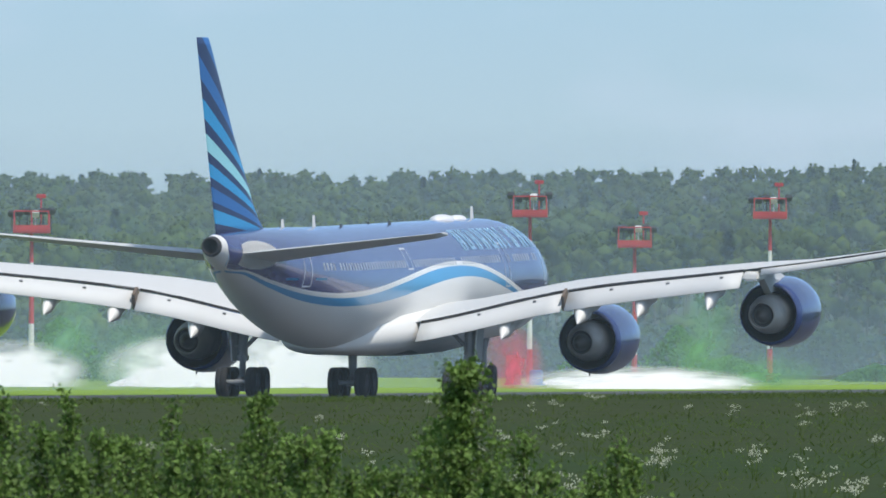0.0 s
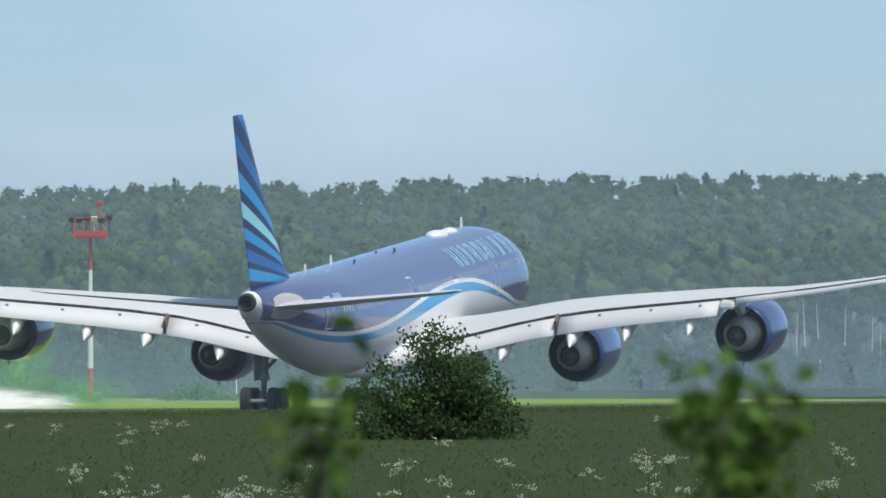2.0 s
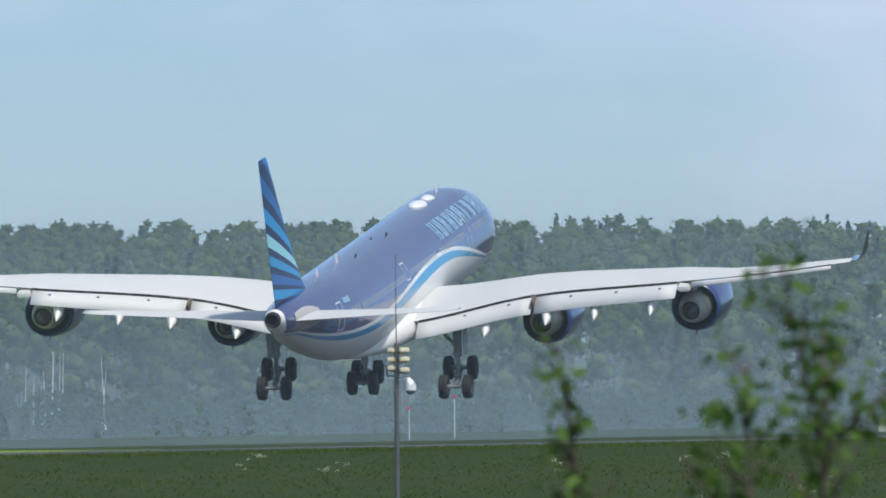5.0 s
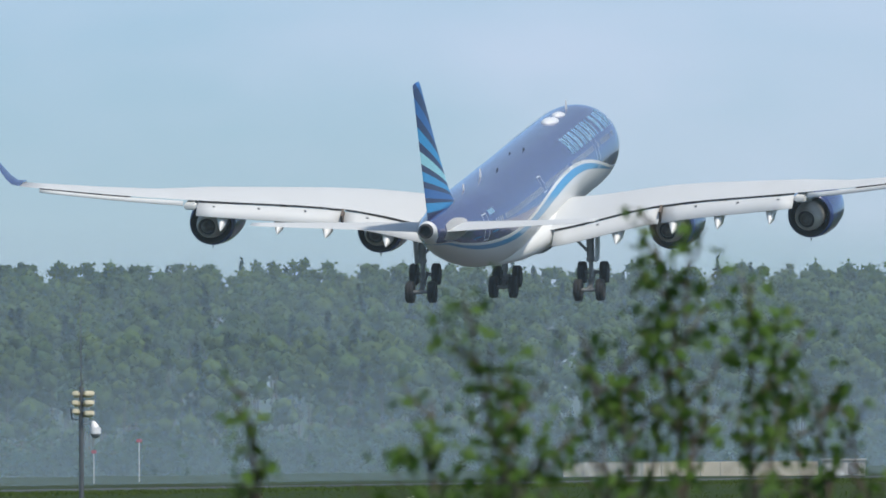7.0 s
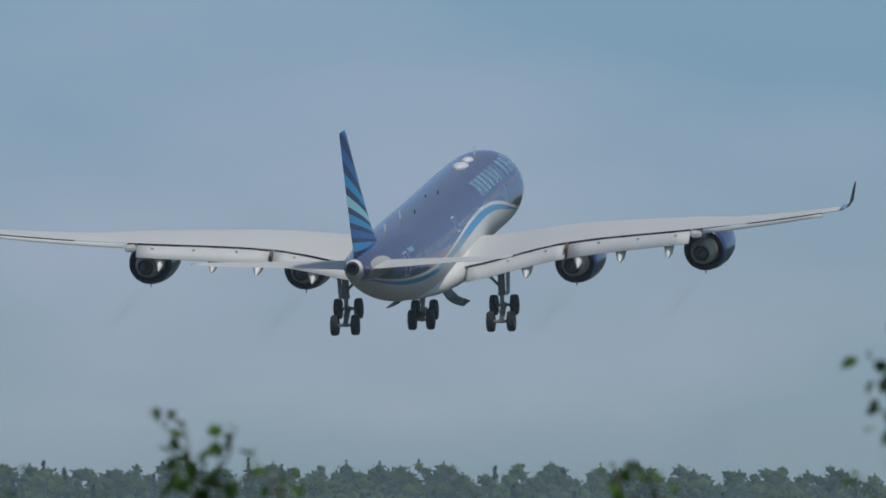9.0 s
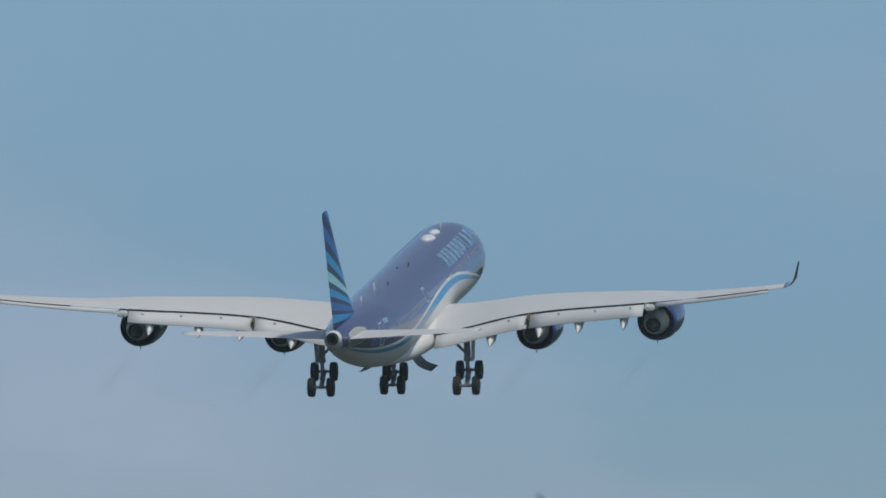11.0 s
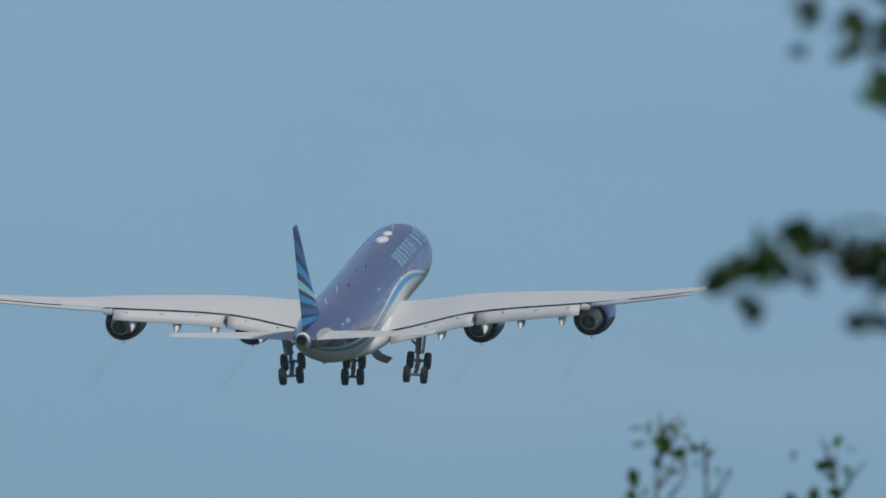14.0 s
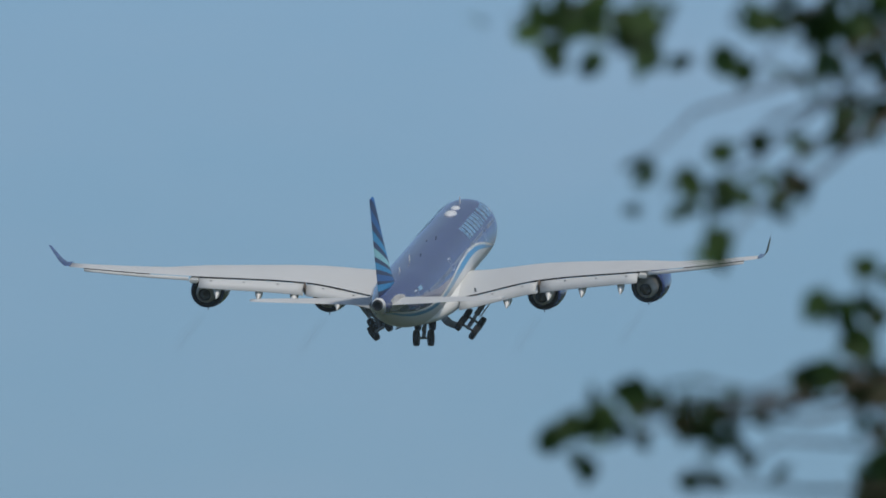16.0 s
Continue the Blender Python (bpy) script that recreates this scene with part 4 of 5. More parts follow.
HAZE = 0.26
# upright sheets before and within the woods, their pale blue painted as aerial haze
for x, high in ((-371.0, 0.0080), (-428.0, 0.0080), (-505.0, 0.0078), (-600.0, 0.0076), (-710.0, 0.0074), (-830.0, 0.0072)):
    o = new("haze_sheet", mesh_from("haze_sheet", [(x, 1200, 0), (x, 6500, 0), (x, 6500, 6500 * high), (x, 1200, 1200 * high)], [(0, 1, 2, 3)], haze_material(HAZE, -0.001, high)))
    tagged(o, "see-through sheet painted as haze before the woods", "haze", kind="stuff")
# one more haze-coloured sheet before the runway, to veil the airliner's dark tones
M_HAZESHEET = haze_material(0.055, 1.0, 2.0)
o = new("haze_sheet", mesh_from("haze_sheet", [(-296.0, 900, 0), (-296.0, 4800, 0), (-296.0, 4800, 260), (-296.0, 900, 260)], [(0, 1, 2, 3)], M_HAZESHEET))
tagged(o, "see-through sheet painted as haze over the meadow", "haze", kind="stuff")


# ---- meadow ----
def polar(heading, reach, z=0.0):
    a = radians(heading)
    return Vector((math.sin(a) * reach, math.cos(a) * reach, z))


def build_meadow():
    rng = np.random.default_rng(11)
    # tufts: three leaning blades each, thicker towards the runway's edge
    n = 30000
    h = np.radians(rng.uniform(-14.0, -7.9, n))
    r = np.sqrt(rng.uniform(560.0**2, 2100.0**2, n))
    x, y = np.sin(h) * r, np.cos(h) * r
    keep = x > -302
    edge = np.stack([rng.uniform(-302.5, -288, 16000), rng.uniform(1130, 2180, 16000)], 1)
    x, y = np.concatenate([x[keep], edge[:, 0]]), np.concatenate([y[keep], edge[:, 1]])
    n = len(x)
    foot = np.interp(x, (-304, -300, -292, -270), (0.0, 0.40, 0.42, 0.0))
    tall = rng.uniform(0.05, 0.15, n) * np.where(rng.random(n) < 0.04, 1.6, 1.0)
    vs = []
    for k in range(3):
        a = rng.uniform(0, 6.28, n)
        w = rng.uniform(0.012, 0.03, n)
        lean = rng.normal(0, 1.3, (n, 2)) * tall[:, None]
        dx, dy = np.cos(a) * w, np.sin(a) * w
        ox, oy = x + rng.normal(0, 0.3, n), y + rng.normal(0, 0.3, n)
        q = np.empty((n, 4, 3))
        q[:, 0] = np.stack([ox - dx, oy - dy, foot - 0.03], 1)
        q[:, 1] = np.stack([ox + dx, oy + dy, foot - 0.03], 1)
        q[:, 2] = np.stack([ox + dx * 0.7 + lean[:, 0], oy + dy * 0.7 + lean[:, 1], foot + tall], 1)
        q[:, 3] = np.stack([ox - dx * 0.5 + lean[:, 0], oy - dy * 0.5 + lean[:, 1], foot + tall * 0.93], 1)
        vs.append(q.reshape(-1, 3))
    tagged(new("meadow_grass", quads(np.concatenate(vs), [M_BLADE], "meadow_grass")), "tall uneven summer meadow grass", "grass", kind="stuff")
    # white umbels in drifts
    plants = []
    drifts = [(-13.2, 1010, 22, 40), (-12.87, 1190, 12, 70), (-12.35, 1180, 12, 60), (-12.2, 880, 40, 90), (-12.05, 1230, 10, 70), (-11.75, 700, 26, 110), (-12.12, 655, 22, 330), (-11.2, 690, 30, 70), (-11.5, 880, 12, 30),
              (-12.1, 1010, 7, 40), (-10.9, 900, 14, 60), (-10.62, 860, 6, 60), (-11.0, 760, 20, 90), (-10.3, 800, 14, 50), (-11.9, 900, 7, 40), (-12.3, 760, 18, 160), (-11.35, 1050, 14, 40), (-10.75, 1150, 20, 30),
              (-12.6, 920, 30, 60), (-11.6, 790, 24, 120), (-9.7, 1400, 60, 60), (-13.0, 800, 30, 90), (-12.65, 1300, 12, 40), (-10.45, 720, 8, 70)]
    for hd, rc, w, cnt in drifts:
        c = polar(hd, rc)
        for _ in range(int(cnt * (0.05 if rc < 720 else 0.045))):
            plants.append((c.x + rng.normal(0, w * 0.10), c.y + rng.normal(0, w * 0.7)))
    for _ in range(45):
        p = polar(rng.uniform(-14, -9.2), rng.uniform(650, 1450))
        if p.x > -300:
            plants.append((p.x, p.y))
    hv, sv = [], []
    for px, py in plants:
        t = rng.uniform(0.35, 0.75)
        for _ in range(rng.integers(3, 8)):
            o = rng.normal(0, 0.16, 2)
            z = t + rng.normal(0, 0.09)
            for _k in range(9):
                j = rng.normal(0, 0.06, 3)
                w = rng.uniform(0.007, 0.016)
                cx, cy, cz = px + o[0] + j[0], py + o[1] + j[1], z + j[2] * 0.5
                hv += [(cx - w, cy - w, cz - 0.01), (cx + w, cy - w, cz - 0.01), (cx + w, cy + w, cz + 0.02), (cx - w, cy + w, cz + 0.02)]
            sv += [(px - 0.008, py, 0), (px + 0.008, py, 0), (px + o[0] + 0.006, py + o[1], z), (px + o[0] - 0.006, py + o[1], z)]
    tagged(new("umbel_flowers", quads(np.array(hv), [M_UMBEL], "umbel_flowers")), "white cow parsley in flower over the meadow", "flowers", kind="stuff")
    tagged(new("umbel_stalks", quads(np.array(sv), [M_BLADE], "umbel_stalks")), "thin green stalks under the white umbels", "stalks", kind="stuff")


build_meadow()


# ---- bushes and saplings ----
def leaves(rng, centres, size, round_=0.72):
    """Ovate leaves folded along the midrib, two quads each."""
    c = np.asarray(centres)
    n = len(c)
    a = rng.normal(size=(n, 3))
    a[:, 2] -= 0.5
    a /= np.linalg.norm(a, axis=1)[:, None]
    b = rng.normal(size=(n, 3))
    b -= (b * a).sum(1)[:, None] * a
    b /= np.linalg.norm(b, axis=1)[:, None]
    u = np.cross(a, b)
    s = (size * rng.uniform(0.65, 1.25, n))[:, None]
    p = [c - a * s * 0.5, c - a * s * 0.15 + b * s * 0.5 * round_ + u * s * 0.1, c + a * s * 0.2 + b * s * 0.36 * round_ + u * s * 0.1, c + a * s * 0.55,
         c + a * s * 0.2 - b * s * 0.36 * round_ + u * s * 0.1, c - a * s * 0.15 - b * s * 0.5 * round_ + u * s * 0.1]
    q = np.stack([p[0], p[1], p[2], p[3], p[0], p[3], p[4], p[5]], 1)
    return q.reshape(-1, 3)


def stems_mesh(bm, pts, r0, r1, seg=5):
    for i, (a, b) in enumerate(zip(pts, pts[1:])):
        k0, k1 = i / (len(pts) - 1), (i + 1) / (len(pts) - 1)
        add_rod(bm, a, b, r0 + (r1 - r0) * k0, r0 + (r1 - r0) * k1, seg)


def wander(rng, a, b, n, jitter):
    a, b = Vector(a), Vector(b)
    out = [a]
    for i in range(1, n):
        u = i / n
        out.append(a.lerp(b, u) + Vector(rng.normal(0, jitter, 3)))
    out.append(b)
    return out


def build_willow():
    """The round bush that stands alone on the meadow."""
    rng = np.random.default_rng(5)
    at = polar(-11.577, 1196)
    bush = thing("willow_bush", "dark green rounded willow bush on the meadow", "bush", Matrix.Translation(at))
    bm = bmesh.new()
    cs = []
    side = polar(-11.577 + 90, 1.0)
    back = polar(-11.577, 1.0)
    for k in range(46):
        u = rng.uniform(-1, 1)
        w = 3.1 * u
        hgt = (4.15 - 2.6 * abs(u) ** 2.2 - 0.5 * (u > 0.3)) * rng.uniform(0.62, 1.0) * (1 if k % 3 else 0.6)
        tip = side * w * rng.uniform(0.8, 1.05) + back * rng.normal(0, 1.0) + Vector((0, 0, hgt))
        foot = side * w * 0.18 + back * rng.normal(0, 0.2)
        pts = wander(rng, foot, tip, 4, 0.15)
        stems_mesh(bm, pts, 0.035, 0.008)
        for i in range(1, 5):
            m = 62 if i > 1 else 24
            cs.append(np.array(pts[i]) + rng.normal(0, 1, (m, 3)) * (0.34, 0.34, 0.24))
        cs.append(np.array(tip) + rng.normal(0, 1, (10, 3)) * (0.12, 0.12, 0.22))
    for _ in range(40):   # skirt down to the grass
        c = side * rng.uniform(-3.2, 3.2) + back * rng.normal(0, 0.9) + Vector((0, 0, rng.uniform(0.1, 0.8)))
        cs.append(np.array(c) + rng.normal(0, 1, (50, 3)) * (0.35, 0.35, 0.22))
    part("stem", bm, M_TWIG, bush)
    c = np.concatenate(cs)
    c[:, 2] = np.abs(c[:, 2])
    part("crown", quads(leaves(rng, c, 0.17, 0.6), [M_WILLOW], "crown"), None, bush)


build_willow()


def sapling(name, label, category, heading, reach, height, spread, leaf, n_leaf, material, seed, lean=0.0, crown_from=0.35, shoots=9, narrow=0.5, group=""):
    """A young tree: stem, side shoots that rise from it, leaves along them."""
    rng = np.random.default_rng(seed)
    tree = thing(name, label, category, Matrix.Translation(polar(heading, reach)), group)
    side = polar(heading + 90, 1.0)
    bm = bmesh.new()
    top = Vector((0, 0, height)) + side * lean
    stem = wander(rng, (0, 0, 0), top, 8, 0.012 * height)
    stems_mesh(bm, stem, 0.004 * height + 0.008, 0.003, 6)
    cs = []
    def on_stem(u):
        k = min(7, int(u * 8))
        return stem[k].lerp(stem[k + 1], u * 8 - k)
    for k in range(shoots):
        u = crown_from + (1 - crown_from) * (k + rng.uniform(0, 0.8)) / shoots
        a = on_stem(u)
        ang = rng.uniform(0, 6.28)
        ln = spread * (1.05 - u) / (1.05 - crown_from) ** 1.0 * rng.uniform(0.6, 1.1) + spread * 0.15
        b = a + Vector((math.cos(ang) * ln, math.sin(ang) * ln, ln * rng.uniform(narrow, narrow * 2.2)))
        pts = wander(rng, a, b, 4, ln * 0.05)
        stems_mesh(bm, pts, 0.006, 0.002, 4)
        m = max(4, int(n_leaf / shoots))
        t = rng.uniform(0.15, 1.03, m)
        P = np.array([list(a.lerp(b, float(v))) for v in t])
        cs.append(P + rng.normal(0, leaf * 0.75, (m, 3)))
    m = int(n_leaf * 0.22)
    P = np.array([list(on_stem(float(v))) for v in rng.uniform(crown_from, 0.999, m)])
    cs.append(P + rng.normal(0, leaf * 0.8, (m, 3)))
    part("stem", bm, M_TWIG, tree)
    part("foliage", quads(leaves(rng, np.concatenate(cs), leaf), [material], "foliage"), None, tree)
    return tree


# saplings along the meadow's near side
rngs = random.Random(21)
sapling("sapling", "bushy young alder with dense bright leaves", "sapling", -12.725, 330, 3.42, 0.62, 0.06, 3600, M_SAPLING, 31, crown_from=0.4, shoots=60, narrow=0.45, group="saplings beside the meadow")
for hd, top, sp, cnt in ((-13.085, 3.12, 0.30, 900), (-13.43, 3.06, 0.28, 700), (-13.245, 2.98, 0.22, 450), (-13.54, 3.05, 0.35, 800), (-12.62, 2.7, 0.35, 700), (-12.46, 2.62, 0.3, 500), (-12.78, 2.75, 0.4, 900)):
    sapling("sapling", "slender young alder with bright green leaves", "sapling", hd, 330 + rngs.uniform(-8, 8), top, sp, 0.06, cnt, M_SAPLING, int(-hd * 1000), crown_from=0.45, shoots=26, narrow=0.9, group="saplings beside the meadow")
hd = -13.66
while hd < -12.42:
    sapling("sapling", "low leafy young alder in a thicket", "sapling", hd, 332 + rngs.uniform(-12, 12), rngs.uniform(2.35, 2.72) - (0.25 if hd > -12.95 else 0), 0.45, 0.06, 900, M_SAPLING, int(-hd * 777), crown_from=0.45, shoots=30, narrow=0.6, group="saplings beside the meadow")
    hd += rngs.uniform(0.035, 0.06)

# young birches close to the camera: heading, reach, height, spread, leaves, lean
BIRCHES = [(-11.756, 60, 3.90, 0.08, 110, 0.0), (-11.10, 60, 3.91, 0.11, 190, 0.02), (-11.03, 60, 3.89, 0.10, 110, 0.02),
           (-9.885, 90, 4.09, 0.12, 26, 0.03), (-9.84, 90, 3.93, 0.12, 30, 0.0),
           (-9.47, 80, 4.28, 0.15, 90, 0.0), (-9.42, 82, 4.10, 0.2, 90, 0.03), (-9.53, 84, 4.02, 0.2, 70, 0.0),
           (-9.155, 90, 4.56, 0.14, 60, 0.02), (-9.11, 90, 4.46, 0.22, 110, 0.05), (-9.02, 91, 4.33, 0.24, 110, 0.08), (-8.95, 92, 4.19, 0.2, 80, 0.06), (-9.26, 93, 4.24, 0.2, 50, 0.0), (-9.2, 90, 4.15, 0.25, 90, 0.0),
           (-8.875, 92, 4.10, 0.16, 34, 0.03), (-8.80, 92, 4.04, 0.16, 34, 0.0),
           (-8.37, 88, 4.38, 0.16, 70, 0.0), (-8.30, 88, 4.32, 0.16, 50, 0.02), (-8.43, 90, 4.22, 0.16, 40, 0.0),
           (-7.82, 86, 4.79, 0.18, 110, -0.03), (-7.75, 86, 4.72, 0.2, 110, 0.0), (-7.66, 86, 4.70, 0.16, 90, 0.0), (-7.59, 86, 4.80, 0.16, 80, 0.0), (-7.54, 86, 4.70, 0.16, 80, 0.0),
           (-6.87, 80, 5.70, 0.14, 60, 0.0), (-6.79, 80, 5.60, 0.16, 50, 0.0), (-6.56, 80, 5.60, 0.14, 50, 0.0)]
for k, (hd, rc, hg, sp, cnt, ln) in enumerate(BIRCHES):
    sapling("birch_sapling", "slim young birch with round green leaves", "birch", hd, rc, hg, sp, 0.048, cnt, M_BIRCHLEAF, 400 + k, ln, crown_from=0.86, shoots=11, narrow=0.7, group="young birches by the camera")


def birch_tree():
    """The birch whose boughs hang into the view from one side."""
    rng = np.random.default_rng(77)
    base = polar(-5.75, 38)
    tree = thing("birch_tree", "young birch tree with drooping leafy boughs", "birch", Matrix.Translation(base))
    bm = bmesh.new()
    stems_mesh(bm, wander(rng, (0, 0, 0), (0.05, 0.1, 6.9), 10, 0.02), 0.07, 0.015, 8)
    part("trunk", bm, M_BIRCHBARK, tree, "white-barked trunk")

    def spot(hd, el):
        p = polar(hd, 38 + rng.uniform(-0.5, 0.5), 4.0 + math.radians(el) * 38)
        return p - base
    for start, ends in ((6.0, [(-6.842, 2.186, 3), (-6.762, 2.166, 9), (-6.687, 2.196, 10), (-6.617, 2.211, 9), (-6.398, 2.206, 8), (-6.298, 2.206, 14), (-6.208, 2.196, 16)]),
                        (5.75, [(-6.428, 2.102, 5), (-6.268, 2.067, 9), (-6.208, 2.117, 10), (-6.198, 2.027, 8)]),
                        (5.5, [(-6.597, 1.952, 3), (-6.517, 1.892, 3), (-6.448, 1.982, 4), (-6.413, 1.917, 9), (-6.373, 1.842, 5), (-6.278, 1.957, 4), (-6.493, 1.765, 3)]),
                        (5.2, [(-6.218, 1.652, 7), (-6.193, 1.747, 5)]),
                        (4.95, [(-6.737, 1.448, 4), (-6.662, 1.478, 10), (-6.602, 1.503, 6), (-6.547, 1.448, 4), (-6.488, 1.488, 6), (-6.428, 1.523, 3), (-6.308, 1.538, 7), (-6.438, 1.408, 4), (-6.513, 1.563, 2)]),
                        (4.75, [(-6.198, 1.468, 14), (-6.208, 1.568, 8), (-6.188, 1.368, 10), (-6.508, 1.363, 3)])):
        bm = bmesh.new()
        cs = []
        root = Vector((0, 0, start))
        for hd, el, cnt in ends:
            tip = spot(hd, el)
            mid = root.lerp(tip, 0.45) + Vector((0, 0, 0.06))
            pts = [root] + wander(rng, mid, tip, 4, 0.012)
            stems_mesh(bm, pts, 0.006, 0.0015, 5)
            cs.append(np.array(tip) + rng.normal(0, 1, (cnt, 3)) * (0.020, 0.25, 0.019))
            far = rng.uniform(0.75, 0.95, cnt // 8)
            cs.append(np.array([list(mid.lerp(tip, float(v))) for v in far]).reshape(-1, 3) + rng.normal(0, 0.02, (cnt // 8, 3)))
        b = part("bough", bm, M_TWIG, tree)
        # the boughs' shade comes from this darker leaf colour
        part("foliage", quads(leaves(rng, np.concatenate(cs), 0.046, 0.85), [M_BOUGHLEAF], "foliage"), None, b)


birch_tree()


# ---- airfield furniture ----
def light_mast(heading, reach, height, seed):
    """Red and white mast with a railed platform of floodlights."""
    mast = thing("floodlight_mast", "red and white steel mast with floodlights on a platform", "mast", Matrix.Translation(polar(heading, reach)) @ pose(0, 0, 0, 0, 0, 12), "floodlight masts")
    n = 5
    for k in range(n):
        bm = bmesh.new()
        add_rod(bm, (0, 0, height * k / n), (0, 0, height * (k + 1) / n), 0.19 - 0.02 * k, 0.17 - 0.02 * k, 10)
        part("mast_section", bm, M_RED if (n - 1 - k) % 2 == 0 else M_MASTWHITE, mast)
    bm = bmesh.new()
    add_box(bm, (1.95, 1.5, 0.14), Matrix.Translation((0, 0, height)), 0.02)
    for s in (-1, 1):
        add_box(bm, (1.95, 0.06, 0.34), Matrix.Translation((0, s * 0.75, height + 0.19)))
        add_box(bm, (0.06, 1.44, 0.34), Matrix.Translation((s * 0.94, 0, height + 0.19)))
        for x in (-0.92, 0, 0.92):
            add_rod(bm, (x, s * 0.75, height), (x, s * 0.75, height + 1.1), 0.035, seg=6)
        add_rod(bm, (-0.92, s * 0.75, height + 1.1), (0.92, s * 0.75, height + 1.1), 0.035, seg=6)
    part("platform", bm, M_RED, mast, "red railed platform")
    rng = random.Random(seed)
    for k in range(6):
        bm = bmesh.new()
        x = -1.05 + 0.42 * k
        add_box(bm, (0.38, 0.3, 0.30), Matrix.Translation((x, -0.5, height + 1.0 + rng.uniform(-0.05, 0.15))) @ pose(0, 0, 0, rng.uniform(15, 35), 0, rng.uniform(-25, 25)), 0.03)
        add_rod(bm, (x, -0.4, height + 0.1), (x, -0.4, height + 0.95), 0.04, seg=6)
        part("floodlight", bm, M_LAMPDARK if k not in (3,) else M_MASTWHITE, mast, "dark floodlight housing" if k != 3 else "white floodlight housing")
    bm = bmesh.new()
    add_rod(bm, (0.5, 0, height), (0.5, 0, height + 1.9), 0.05, seg=6)
    add_box(bm, (0.5, 0.2, 0.22), Matrix.Translation((0.5, 0, height + 1.9)), 0.03)
    part("obstruction_light", bm, M_RED, mast)


for hd, rc, hg, seed in ((-13.492, 1720, 8.1, 1), (-12.612, 1810, 9.3, 2), (-12.427, 1850, 7.7, 3), (-12.188, 1860, 9.4, 4)):
    light_mast(hd, rc, hg, seed)


def security_pole():
    pole = thing("security_pole", "slim dark pole with cream lamps and dome camera", "pole", Matrix.Translation(polar(-10.152, 490)) @ pose(0, 0, 0, 0, 0, 10.2))
    bm = bmesh.new()
    add_rod(bm, (0, 0, 0), (0, 0, 4.55), 0.045, 0.036, 10)
    part("post", bm, M_POLE, pole)
    bm = bmesh.new()
    add_rod(bm, (0, 0, 4.5), (0, 0, 5.9), 0.012, 0.005, 6)
    part("whip_aerial", bm, M_POLE, pole, "thin whip aerial")
    for k, (z, s) in enumerate(((4.44, 1), (4.44, -1), (4.30, 1), (4.30, -1), (4.14, 1), (4.17, -1))):
        bm = bmesh.new()
        m = Matrix.Translation((0.11 * s if s > 0 else -0.07, -0.03, z)) @ pose(0, 0, 0, -8, 0, 12 * s)
        add_box(bm, (0.15 if s > 0 else 0.1, 0.2, 0.075), m, 0.015)
        add_rod(bm, (0, 0, z - 0.02), (0.12 * s, 0, z - 0.02), 0.012, seg=6)
        part("lamp", bm, M_CREAM, pole, "cream lamp housing")
    bm = bmesh.new()
    add_rod(bm, (-0.14, 0, 4.06), (0.02, 0, 4.06), 0.012, seg=6)
    add_rod(bm, (-0.14, 0, 4.06), (-0.15, 0, 4.22), 0.014, seg=6)
    part("bracket", bm, M_POLE, pole)
    bm = bmesh.new()
    add_rod(bm, (0.0, 0, 3.98), (0.17, -0.03, 4.02), 0.018, seg=8)
    add_rod(bm, (0.17, -0.03, 4.03), (0.21, -0.03, 3.93), 0.03, 0.07, 14)
    add_rod(bm, (0.21, -0.03, 3.94), (0.21, -0.03, 3.84), 0.085, 0.085, 16)
    cam_ = part("dome_camera", bm, M_WHITEPLASTIC, pole, "white dome camera on an arm")
    bm = bmesh.new()
    bmesh.ops.create_uvsphere(bm, u_segments=14, v_segments=8, radius=0.07, matrix=Matrix.Translation((0.21, -0.03, 3.84)))
    part("dome", bm, M_SMOKED, cam_, "smoked dome", True)


security_pole()


